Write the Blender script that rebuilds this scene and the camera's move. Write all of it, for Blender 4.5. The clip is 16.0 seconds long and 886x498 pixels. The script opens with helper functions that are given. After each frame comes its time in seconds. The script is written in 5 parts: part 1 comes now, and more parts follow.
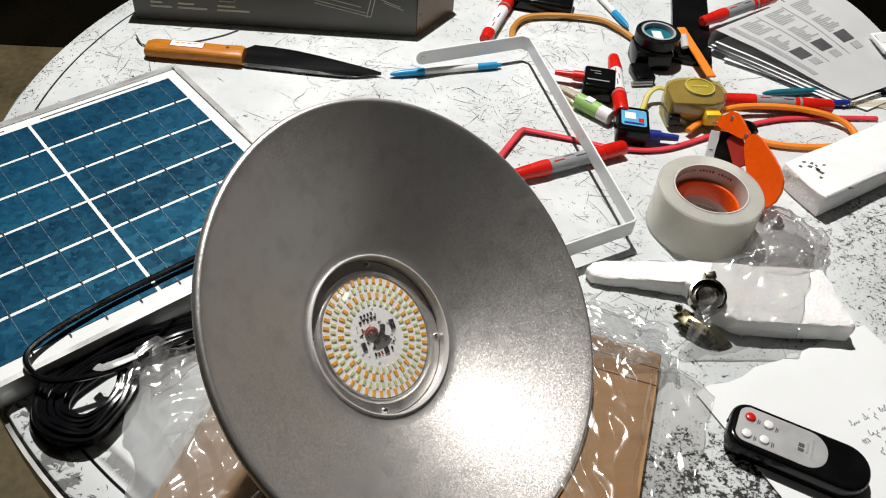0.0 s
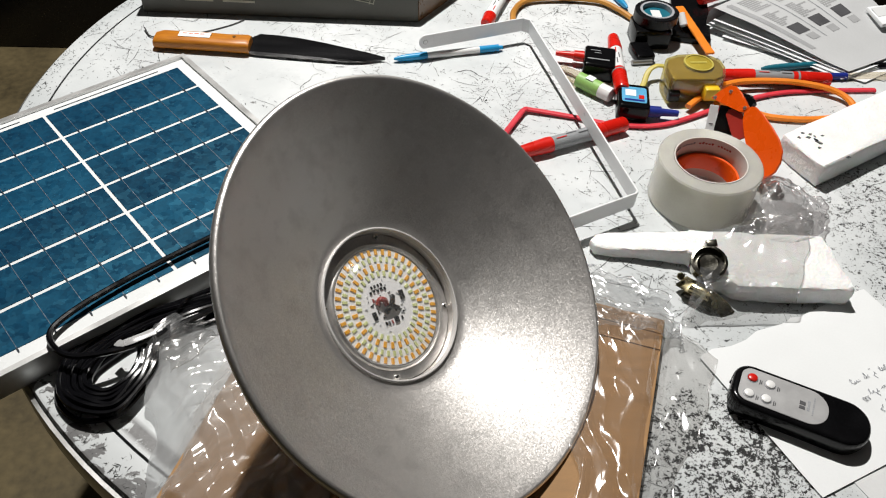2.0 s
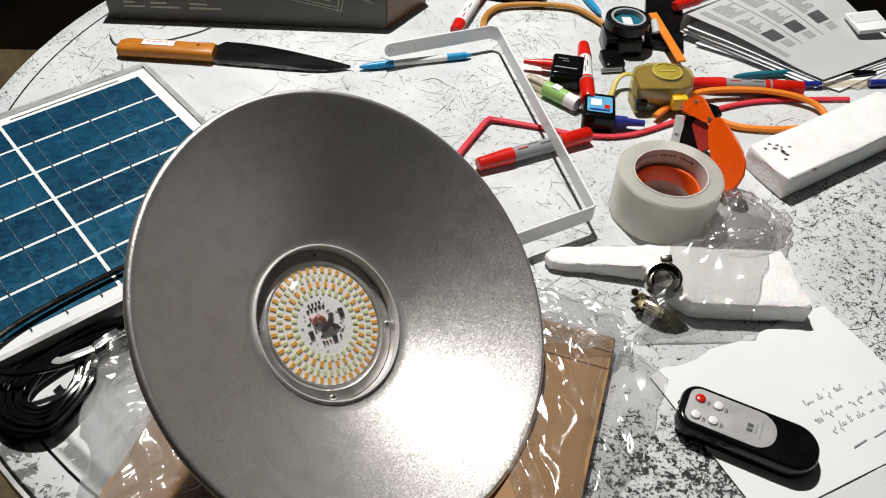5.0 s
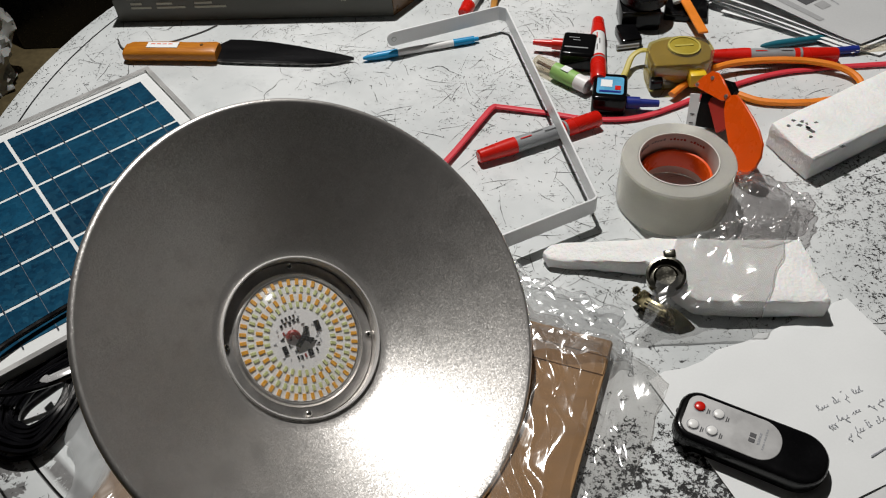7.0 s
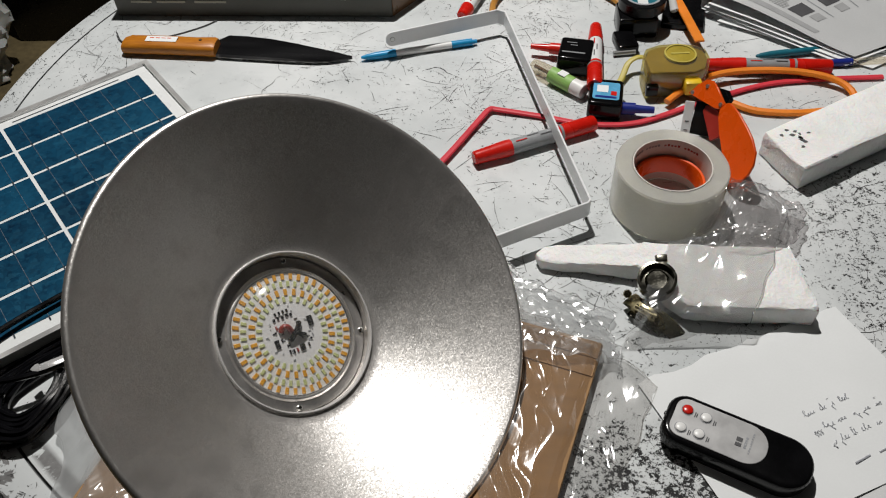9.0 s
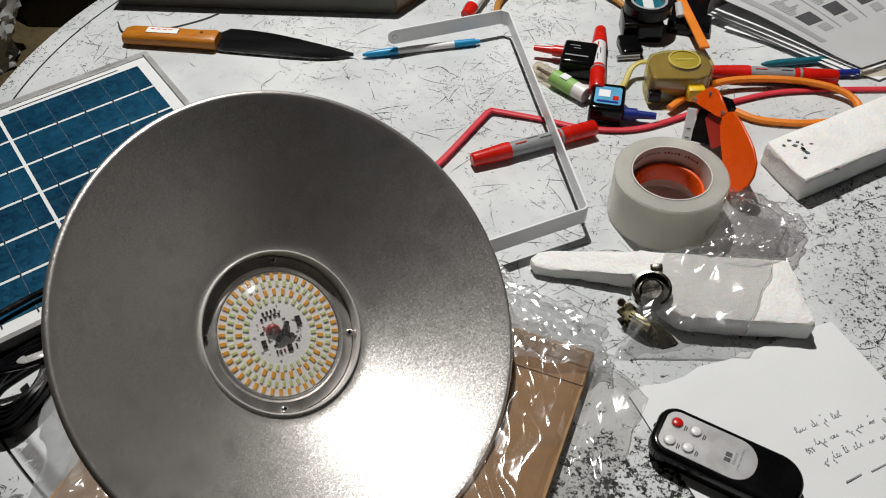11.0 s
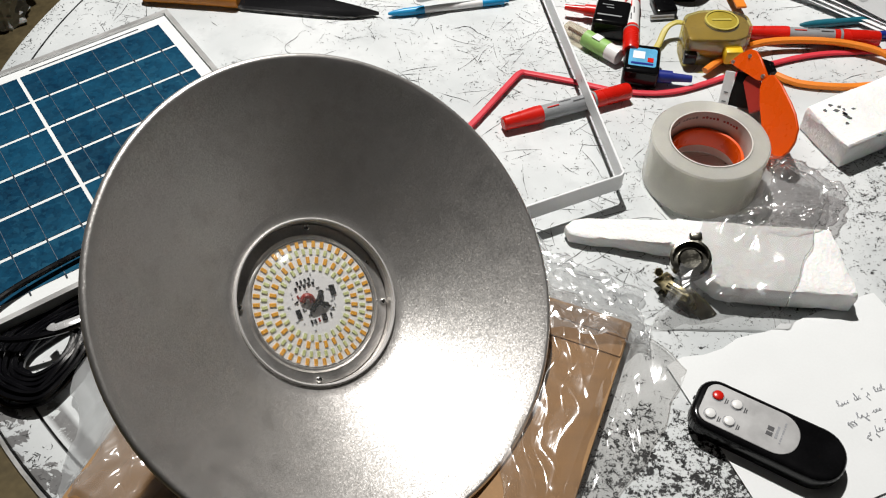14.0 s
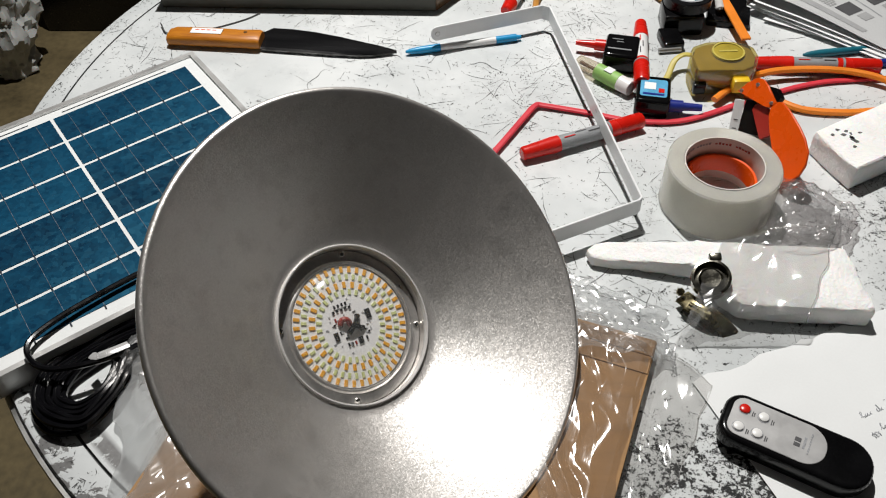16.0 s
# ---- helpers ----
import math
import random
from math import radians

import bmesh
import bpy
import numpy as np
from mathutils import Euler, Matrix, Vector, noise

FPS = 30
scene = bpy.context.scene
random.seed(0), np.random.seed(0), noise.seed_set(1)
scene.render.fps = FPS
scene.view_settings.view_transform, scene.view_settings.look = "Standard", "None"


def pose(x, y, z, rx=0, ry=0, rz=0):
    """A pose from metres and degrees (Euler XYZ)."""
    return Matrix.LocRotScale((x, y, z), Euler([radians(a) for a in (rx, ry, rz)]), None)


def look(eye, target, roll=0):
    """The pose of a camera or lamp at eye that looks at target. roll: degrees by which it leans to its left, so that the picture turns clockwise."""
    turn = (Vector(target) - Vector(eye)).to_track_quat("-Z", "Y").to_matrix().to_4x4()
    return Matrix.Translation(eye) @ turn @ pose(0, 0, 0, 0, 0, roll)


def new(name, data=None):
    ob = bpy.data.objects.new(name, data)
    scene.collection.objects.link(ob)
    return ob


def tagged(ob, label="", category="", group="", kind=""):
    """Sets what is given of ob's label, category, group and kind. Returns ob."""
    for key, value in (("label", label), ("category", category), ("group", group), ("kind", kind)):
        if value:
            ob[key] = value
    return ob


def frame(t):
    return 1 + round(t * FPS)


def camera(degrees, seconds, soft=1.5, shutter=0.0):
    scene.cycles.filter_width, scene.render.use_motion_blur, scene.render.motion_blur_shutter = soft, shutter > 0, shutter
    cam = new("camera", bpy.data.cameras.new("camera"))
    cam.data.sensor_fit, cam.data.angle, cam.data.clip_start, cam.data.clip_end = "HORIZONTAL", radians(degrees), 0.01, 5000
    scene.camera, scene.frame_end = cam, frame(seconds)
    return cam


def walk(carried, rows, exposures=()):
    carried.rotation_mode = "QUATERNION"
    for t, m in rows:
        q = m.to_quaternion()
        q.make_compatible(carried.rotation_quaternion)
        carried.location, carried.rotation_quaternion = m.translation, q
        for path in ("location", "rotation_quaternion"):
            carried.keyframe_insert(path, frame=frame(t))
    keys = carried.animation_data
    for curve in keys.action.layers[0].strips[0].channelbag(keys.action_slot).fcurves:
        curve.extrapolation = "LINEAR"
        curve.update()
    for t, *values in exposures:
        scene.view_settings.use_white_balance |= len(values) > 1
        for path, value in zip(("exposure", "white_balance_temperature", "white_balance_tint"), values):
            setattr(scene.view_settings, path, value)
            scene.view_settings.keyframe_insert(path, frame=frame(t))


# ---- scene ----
cam = camera(56.9, 16.0, soft=1.1)
PATH = [
    (0, (-0.038, 0.081, 1.298), (0.104, 1.488, -0.116), 5.8),
    (0.5, (-0.038, 0.076, 1.297), (0.095, 1.478, -0.124), 5.6),
    (1, (-0.04, 0.07, 1.297), (0.085, 1.469, -0.127), 5.0),
    (1.5, (-0.039, 0.063, 1.298), (0.084, 1.463, -0.125), 4.0),
    (2, (-0.038, 0.054, 1.298), (0.085, 1.455, -0.124), 3.9),
    (2.5, (-0.037, 0.045, 1.302), (0.088, 1.45, -0.116), 3.5),
    (3, (-0.037, 0.041, 1.304), (0.086, 1.458, -0.102), 3.7),
    (3.5, (-0.042, 0.039, 1.304), (0.088, 1.466, -0.092), 3.9),
    (4, (-0.046, 0.036, 1.303), (0.129, 1.46, -0.091), 4.2),
    (4.5, (-0.036, 0.044, 1.298), (0.149, 1.463, -0.098), 4.3),
    (5, (0.017, 0.071, 1.303), (0.113, 1.469, -0.124), 3.3),
    (5.2, (0.041, 0.083, 1.302), (0.083, 1.458, -0.149), 2.8),
    (7.5, (0.094, 0.11, 1.303), (-0.002, 1.454, -0.175), -4.8),
    (8, (0.091, 0.107, 1.301), (-0.004, 1.457, -0.172), -3.2),
    (8.5, (0.093, 0.106, 1.303), (0.008, 1.455, -0.171), -2.5),
    (9, (0.092, 0.104, 1.303), (0.019, 1.456, -0.169), -2.4),
    (9.5, (0.088, 0.104, 1.303), (0.024, 1.457, -0.168), -2.2),
    (11.8, (0.107, 0.117, 1.297), (0.013, 1.443, -0.198), -0.8),
    (12, (0.1, 0.115, 1.296), (-0.003, 1.429, -0.208), -1.7),
    (12.5, (0.056, 0.109, 1.296), (-0.042, 1.428, -0.205), -2.8),
    (13, (0.035, 0.121, 1.285), (-0.048, 1.41, -0.242), -2.0),
    (13.5, (0.047, 0.13, 1.283), (-0.046, 1.372, -0.282), -1.5),
    (14, (0.079, 0.127, 1.296), (-0.021, 1.394, -0.248), -1.5),
    (14.5, (0.103, 0.125, 1.297), (-0.023, 1.405, -0.235), -1.7),
    (15, (0.106, 0.121, 1.297), (-0.028, 1.403, -0.232), -1.8),
    (15.5, (0.069, 0.11, 1.303), (-0.054, 1.42, -0.204), -2.3),
    (16, (0.056, 0.102, 1.305), (-0.043, 1.444, -0.175), -2.4),
]
walk(cam, [(t, look(eye, target, roll)) for t, eye, target, roll in PATH],
     exposures=[(0, 0.07), (4.5, 0.08), (5.2, -0.04), (7.3, -0.46), (9.7, -0.46), (11.8, -0.25), (12.2, -0.16), (13.0, 0.05), (14.0, 0.02), (14.5, -0.06), (15.0, -0.14), (16, -0.12)])

# ---- world and light ----
world = bpy.data.worlds.new("night_room")
scene.world = world
world.use_nodes = True
world.node_tree.nodes["Background"].inputs[0].default_value = (0.9, 0.95, 1.0, 1)
world.node_tree.nodes["Background"].inputs[1].default_value = 0.0008

LAMP = (-0.11, 1.38, 2.60)
bulb = new("ceiling_bulb_light", bpy.data.lights.new("ceiling_bulb_light", "POINT"))
bulb.location = LAMP
bulb.data.energy = 212
bulb.data.shadow_soft_size = 0.026
bulb.data.color = (1.0, 0.97, 0.93)

# ---- small mesh tools ----
T = 0.75   # height of the tabletop


def mesh_ob(name, bm, material, smooth=False):
    me = bpy.data.meshes.new(name)
    bm.normal_update()
    bm.to_mesh(me)
    bm.free()
    if smooth:
        me.polygons.foreach_set("use_smooth", [True] * len(me.polygons))
        me.set_sharp_from_angle(angle=radians(35))
    if material:
        me.materials.append(material)
    return new(name, me)


def part(name, bm, material, parent, label="", smooth=True):
    ob = mesh_ob(name, bm, material, smooth)
    ob.parent = parent
    if label:
        tagged(ob, label)
    return ob


def thing(name, m, label, category, group="", kind=""):
    ob = new(name)
    ob.empty_display_size = 0.02
    ob.matrix_basis = m
    return tagged(ob, label, category, group, kind)


def lathe(profile, seg=64, bm=None, closed=False):
    """Turns (radius, height) pairs round z."""
    bm = bm or bmesh.new()
    rings = []
    for r, h in profile:
        if r < 1e-6:
            rings.append([bm.verts.new((0, 0, h))])
        else:
            rings.append([bm.verts.new((r * math.cos(2 * math.pi * i / seg), r * math.sin(2 * math.pi * i / seg), h)) for i in range(seg)])
    pairs = list(zip(rings, rings[1:])) + ([(rings[-1], rings[0])] if closed else [])
    for a, b in pairs:
        for i in range(seg):
            j = (i + 1) % seg
            if len(a) == 1 and len(b) == 1:
                continue
            if len(a) == 1:
                bm.faces.new((a[0], b[j], b[i]))
            elif len(b) == 1:
                bm.faces.new((a[i], a[j], b[0]))
            else:
                bm.faces.new((a[i], a[j], b[j], b[i]))
    bmesh.ops.recalc_face_normals(bm, faces=bm.faces)
    return bm


def bevel(bm, w, seg=2):
    if w > 0:
        bmesh.ops.bevel(bm, geom=list(bm.edges), offset=w, segments=seg, affect="EDGES", profile=0.5)
    return bm


def block(sx, sy, sz, w=0.0, m=None, seg=2, bm=None):
    """A box standing on z = 0, centred in x and y, with rounded edges."""
    b = bmesh.new()
    bmesh.ops.create_cube(b, size=1)
    bmesh.ops.transform(b, matrix=Matrix.Translation((0, 0, sz / 2)) @ Matrix.Diagonal((sx, sy, sz, 1)), verts=b.verts)
    bevel(b, w, seg)
    if m is not None:
        bmesh.ops.transform(b, matrix=m, verts=b.verts)
    return b if bm is None else add(bm, b)


def add(bm, other):
    me = bpy.data.meshes.new("tmp")
    other.to_mesh(me)
    other.free()
    bm.from_mesh(me)
    bpy.data.meshes.remove(me)
    return bm


def slab(outline, z0, z1, w=0.0, seg=2):
    """An upright prism over an outline of (x, y) points."""
    bm = bmesh.new()
    low = [bm.verts.new((x, y, z0)) for x, y in outline]
    f = bm.faces.new(low)
    got = bmesh.ops.extrude_face_region(bm, geom=[f])
    for v in got["geom"]:
        if isinstance(v, bmesh.types.BMVert):
            v.co.z = z1
    bmesh.ops.recalc_face_normals(bm, faces=bm.faces)
    bevel(bm, w, seg)
    return bm


def rounded(sx, sy, r, n=6):
    """A rectangle's outline with round corners."""
    out = []
    for cx, cy, a0 in ((1, 1, 0), (-1, 1, 90), (-1, -1, 180), (1, -1, 270)):
        for i in range(n + 1):
            a = radians(a0 + 90 * i / n)
            out.append((cx * (sx / 2 - r) + r * math.cos(a), cy * (sy / 2 - r) + r * math.sin(a)))
    return out


def spline(pts, n=8):
    """A smooth line through the points."""
    P = [Vector(p) for p in pts]
    P = [2 * P[0] - P[1]] + P + [2 * P[-1] - P[-2]]
    out = []
    for i in range(1, len(P) - 2):
        for k in range(n):
            t = k / n
            a, b, c, d = P[i - 1], P[i], P[i + 1], P[i + 2]
            out.append(0.5 * (2 * b + (c - a) * t + (2 * a - 5 * b + 4 * c - d) * t * t + (3 * b - a - 3 * c + d) * t ** 3))
    out.append(P[-2])
    return out


def tube(pts, r, seg=8, wide=1.0, bm=None):
    """A cable along points; wide > 1 makes it a flat strap lying on its wide side."""
    bm = bm or bmesh.new()
    rings = []
    for i, p in enumerate(pts):
        d = (pts[min(i + 1, len(pts) - 1)] - pts[max(i - 1, 0)]).normalized()
        s = d.cross(Vector((0, 0, 1)))
        s = s.normalized() if s.length > 1e-4 else Vector((1, 0, 0))
        u = s.cross(d).normalized()
        rings.append([bm.verts.new(p + s * (r * wide * math.cos(2 * math.pi * k / seg)) + u * (r * math.sin(2 * math.pi * k / seg))) for k in range(seg)])
    for a, b in zip(rings, rings[1:]):
        for k in range(seg):
            j = (k + 1) % seg
            bm.faces.new((a[k], b[k], b[j], a[j]))
    bm.faces.new(rings[0])
    bm.faces.new(list(reversed(rings[-1])))
    bmesh.ops.recalc_face_normals(bm, faces=bm.faces)
    return bm


def along(a, b, up=(0, 0, 1)):
    """The pose at a whose x axis points to b."""
    a, b = Vector(a), Vector(b)
    x = (b - a).normalized()
    y = Vector(up).cross(x).normalized()
    z = x.cross(y)
    m = Matrix((x, y, z)).transposed().to_4x4()
    m.translation = a
    return m


LIE = Matrix(((0, 0, 1, 0), (0, 1, 0, 0), (-1, 0, 0, 0), (0, 0, 0, 1)))   # turns a lathe's axis from z to x


def rod(profile, seg=24):
    """A lathe lying along x; profile of (x, radius)."""
    bm = lathe([(r, x) for x, r in profile], seg)
    bmesh.ops.transform(bm, matrix=LIE, verts=bm.verts)
    bmesh.ops.recalc_face_normals(bm, faces=bm.faces)
    return bm


# ---- materials ----
def nodes_of(name):
    m = bpy.data.materials.new(name)
    m.use_nodes = True
    nt = m.node_tree
    return m, nt, nt.nodes["Principled BSDF"], nt.nodes["Material Output"]


def node(nt, kind, **props):
    n = nt.nodes.new(kind)
    for k, v in props.items():
        if k == "ins":
            for key, val in v.items():
                if isinstance(val, bpy.types.NodeSocket):
                    nt.links.new(val, n.inputs[key])
                else:
                    n.inputs[key].default_value = val
        elif k == "op":
            n.operation = v
        elif k == "blend":
            n.blend_type = v
        elif k == "dtype":
            n.data_type = v
        elif k == "feature":
            n.feature = v
    return n


def mth(nt, op, a, b=0.5, c=0.5):
    return node(nt, "ShaderNodeMath", op=op, ins={0: a, 1: b, 2: c}).outputs[0]


def ramp(nt, fac, lo, hi, a=0.0, b=1.0):
    """Runs from a to b while fac goes from lo to hi."""
    return node(nt, "ShaderNodeMapRange", ins={0: fac, 1: lo, 2: hi, 3: a, 4: b}).outputs[0]


def noise_tex(nt, vec, scale, detail=3.0, rough=0.5, dist=0.0):
    return node(nt, "ShaderNodeTexNoise", ins={"Vector": vec, "Scale": scale, "Detail": detail, "Roughness": rough, "Distortion": dist}).outputs["Fac"]


def mixc(nt, fac, a, b, blend="MIX"):
    n = node(nt, "ShaderNodeMix", dtype="RGBA", blend=blend)
    for key, v in ((0, fac), (6, a), (7, b)):
        if isinstance(v, bpy.types.NodeSocket):
            nt.links.new(v, n.inputs[key])
        elif key == 0:
            n.inputs[0].default_value = v
        else:
            n.inputs[key].default_value = (*v, 1) if len(v) == 3 else v
    return n.outputs[2]


def mat(name, col, rough=0.5, metal=0.0, var=0.12, scale=40.0, fine=500.0, bump=0.05, spec=0.5, coat=0.0, rand=0.0, sss=0.0, stretch=(1, 1, 1)):
    """A surface with colour that varies at two scales, uneven gloss and fine relief."""
    m, nt, p, out = nodes_of(name)
    tc = node(nt, "ShaderNodeTexCoord").outputs["Object"]
    vec = node(nt, "ShaderNodeMapping", ins={"Vector": tc, "Scale": stretch}).outputs[0]
    big, small = noise_tex(nt, vec, scale, 4), noise_tex(nt, vec, fine, 2)
    f = mth(nt, "ADD", mth(nt, "MULTIPLY", big, 0.65), mth(nt, "MULTIPLY", small, 0.35))
    if rand:
        oi = node(nt, "ShaderNodeObjectInfo").outputs["Random"]
        f = mth(nt, "ADD", f, mth(nt, "MULTIPLY", mth(nt, "SUBTRACT", oi, 0.5), rand))
    f = ramp(nt, f, 0.3, 0.7)
    c = mixc(nt, f, tuple(v * (1 - var) for v in col), tuple(min(1, v * (1 + var)) for v in col))
    nt.links.new(c, p.inputs["Base Color"])
    nt.links.new(ramp(nt, big, 0.3, 0.7, max(0.03, rough - 0.08), min(1, rough + 0.08)), p.inputs["Roughness"])
    p.inputs["Metallic"].default_value = metal
    p.inputs["Specular IOR Level"].default_value = spec
    p.inputs["Coat Weight"].default_value = coat
    if sss:
        p.inputs["Subsurface Weight"].default_value = sss
        p.inputs["Subsurface Scale"].default_value = 0.004
    b = node(nt, "ShaderNodeBump", ins={"Strength": bump, "Distance": 0.001, "Height": small})
    nt.links.new(b.outputs[0], p.inputs["Normal"])
    return m


def film_mat(name, haze=0.08, tint=(1, 1, 1), gloss=0.06, scale=120.0, relief=0.5, edge=1.5, turn=0.0, pull=1.0):
    """Thin clear plastic: mostly see-through, with a glossy skin and a little milky haze."""
    m, nt, p, out = nodes_of(name)
    nt.nodes.remove(p)
    tc = node(nt, "ShaderNodeTexCoord").outputs["Object"]
    tc = node(nt, "ShaderNodeMapping", ins={"Vector": tc, "Rotation": (0, 0, radians(turn))}).outputs[0]
    tc = node(nt, "ShaderNodeMapping", ins={"Vector": tc, "Scale": (1, pull, 1)}).outputs[0]
    warp = node(nt, "ShaderNodeTexNoise", ins={"Vector": tc, "Scale": scale * 0.5, "Detail": 3.0}).outputs["Color"]
    bent = node(nt, "ShaderNodeMix", dtype="VECTOR", ins={0: 1.2 / scale, 4: tc, 5: warp}).outputs[1]
    h = node(nt, "ShaderNodeTexVoronoi", ins={"Vector": bent, "Scale": scale}).outputs["Distance"]
    h = mth(nt, "ADD", h, mth(nt, "MULTIPLY", noise_tex(nt, tc, scale * 0.6, 4, 0.6), 1.2))
    b = node(nt, "ShaderNodeBump", ins={"Strength": relief, "Distance": 0.003, "Height": h}).outputs[0]
    clear = node(nt, "ShaderNodeBsdfTransparent", ins={"Color": (*tint, 1)}).outputs[0]
    shine = node(nt, "ShaderNodeBsdfGlossy", ins={"Roughness": gloss, "Normal": b}).outputs[0]
    milk = node(nt, "ShaderNodeBsdfDiffuse", ins={"Color": (0.85, 0.87, 0.88, 1), "Normal": b}).outputs[0]
    thin = node(nt, "ShaderNodeBsdfTranslucent", ins={"Color": (0.85, 0.87, 0.88, 1), "Normal": b}).outputs[0]
    haz = node(nt, "ShaderNodeMixShader", ins={0: 0.5, 1: milk, 2: thin}).outputs[0]
    hz = ramp(nt, noise_tex(nt, tc, scale * 0.3, 3), 0.3, 0.75, haze * 0.4, haze * 1.6)
    a = node(nt, "ShaderNodeMixShader", ins={0: hz, 1: clear, 2: haz}).outputs[0]
    lw = node(nt, "ShaderNodeLayerWeight", ins={"Blend": 0.5, "Normal": b}).outputs["Facing"]
    fr = mth(nt, "MULTIPLY", mth(nt, "ADD", 0.06, mth(nt, "MULTIPLY", mth(nt, "POWER", lw, 4.0), 0.22)), edge)
    s = node(nt, "ShaderNodeMixShader", ins={0: fr, 1: a, 2: shine}).outputs[0]
    nt.links.new(s, out.inputs["Surface"])
    return m


def table_mat():
    """White paint on the tabletop: scuffed, scratched, rubbed through to black where it is used most."""
    m, nt, p, out = nodes_of("worn_white_paint")
    pos = node(nt, "ShaderNodeNewGeometry").outputs["Position"]
    xyz = node(nt, "ShaderNodeSeparateXYZ", ins={0: pos}).outputs
    big, mid, fine = noise_tex(nt, pos, 7, 4), noise_tex(nt, pos, 45, 5, 0.6), noise_tex(nt, pos, 260, 4, 0.65)
    flake = mth(nt, "ADD", mth(nt, "MULTIPLY", noise_tex(nt, pos, 150, 7, 0.75, 0.3), 0.6), mth(nt, "MULTIPLY", noise_tex(nt, pos, 420, 5, 0.7, 0.5), 0.4))
    white = mixc(nt, ramp(nt, big, 0.35, 0.65), (0.52, 0.548, 0.555), (0.69, 0.712, 0.716))
    white = mixc(nt, ramp(nt, mid, 0.5, 0.72, 0, 0.35), white, (0.38, 0.40, 0.41))

    def blot(cx, cy, rx, ry):
        dx = mth(nt, "DIVIDE", mth(nt, "SUBTRACT", xyz[0], cx), rx)
        dy = mth(nt, "DIVIDE", mth(nt, "SUBTRACT", xyz[1], cy), ry)
        d = mth(nt, "SQRT", mth(nt, "ADD", mth(nt, "MULTIPLY", dx, dx), mth(nt, "MULTIPLY", dy, dy)))
        return ramp(nt, d, 1.25, 0.35)
    wear = mth(nt, "MAXIMUM", blot(0.215, 0.355, 0.15, 0.13), mth(nt, "MULTIPLY", blot(0.52, 0.58, 0.24, 0.28), 0.82))
    wear = mth(nt, "MAXIMUM", wear, mth(nt, "MULTIPLY", blot(0.30, 0.50, 0.2, 0.12), 0.66))
    wear = mth(nt, "ADD", wear, mth(nt, "MULTIPLY", mth(nt, "SUBTRACT", big, 0.5), 0.5))
    edge = mth(nt, "SUBTRACT", 0.665, mth(nt, "MULTIPLY", wear, 0.175))
    rub = node(nt, "ShaderNodeMapRange", ins={0: flake, 1: edge, 2: mth(nt, "ADD", edge, 0.03)}).outputs[0]
    # paint flaked off near the rim
    dx, dy = mth(nt, "SUBTRACT", xyz[0], 0.1223), mth(nt, "SUBTRACT", xyz[1], 0.793)
    r = mth(nt, "SQRT", mth(nt, "ADD", mth(nt, "MULTIPLY", dx, dx), mth(nt, "MULTIPLY", dy, dy)))
    rim = mth(nt, "MULTIPLY", ramp(nt, r, 0.534, 0.569), ramp(nt, xyz[1], 0.60, 0.45))
    patch = noise_tex(nt, pos, 42, 8, 0.68, 0.4)
    off = ramp(nt, mth(nt, "ADD", patch, mth(nt, "MULTIPLY", rim, 0.20)), 0.685, 0.695)
    band = mth(nt, "MULTIPLY", ramp(nt, mth(nt, "ABSOLUTE", mth(nt, "SUBTRACT", r, 0.5295)), 0.008, 0.004), ramp(nt, xyz[1], 0.44, 0.40))
    off = mth(nt, "MAXIMUM", off, mth(nt, "MULTIPLY", band, ramp(nt, patch, 0.44, 0.47)))
    dark = mixc(nt, mid, (0.012, 0.012, 0.012), (0.06, 0.06, 0.061))
    c = mixc(nt, rub, white, dark)
    c = mixc(nt, off, c, mixc(nt, fine, (0.10, 0.10, 0.10), (0.24, 0.24, 0.24)))
    groove = ramp(nt, mth(nt, "ABSOLUTE", mth(nt, "SUBTRACT", r, 0.540)), 0.0014, 0.0009)
    c = mixc(nt, mth(nt, "MULTIPLY", groove, 0.9), c, (0.03, 0.03, 0.03))
    # dirt specks
    sp = ramp(nt, noise_tex(nt, pos, 330, 2, 0.5), 0.70, 0.74)
    sp = mth(nt, "MULTIPLY", sp, ramp(nt, mid, 0.42, 0.6))
    c = mixc(nt, mth(nt, "MULTIPLY", sp, 0.8), c, (0.06, 0.06, 0.06))
    nt.links.new(c, p.inputs["Base Color"])
    nt.links.new(mth(nt, "ADD", ramp(nt, mid, 0.3, 0.7, 0.38, 0.6), mth(nt, "MULTIPLY", rub, 0.35)), p.inputs["Roughness"])
    nt.links.new(mth(nt, "SUBTRACT", 0.5, mth(nt, "MULTIPLY", rub, 0.35)), p.inputs["Specular IOR Level"])
    hgt = mth(nt, "SUBTRACT", mth(nt, "MULTIPLY", fine, 0.3), mth(nt, "ADD", rub, off))
    b = node(nt, "ShaderNodeBump", ins={"Strength": 0.35, "Distance": 0.0006, "Height": hgt})
    nt.links.new(b.outputs[0], p.inputs["Normal"])
    return m


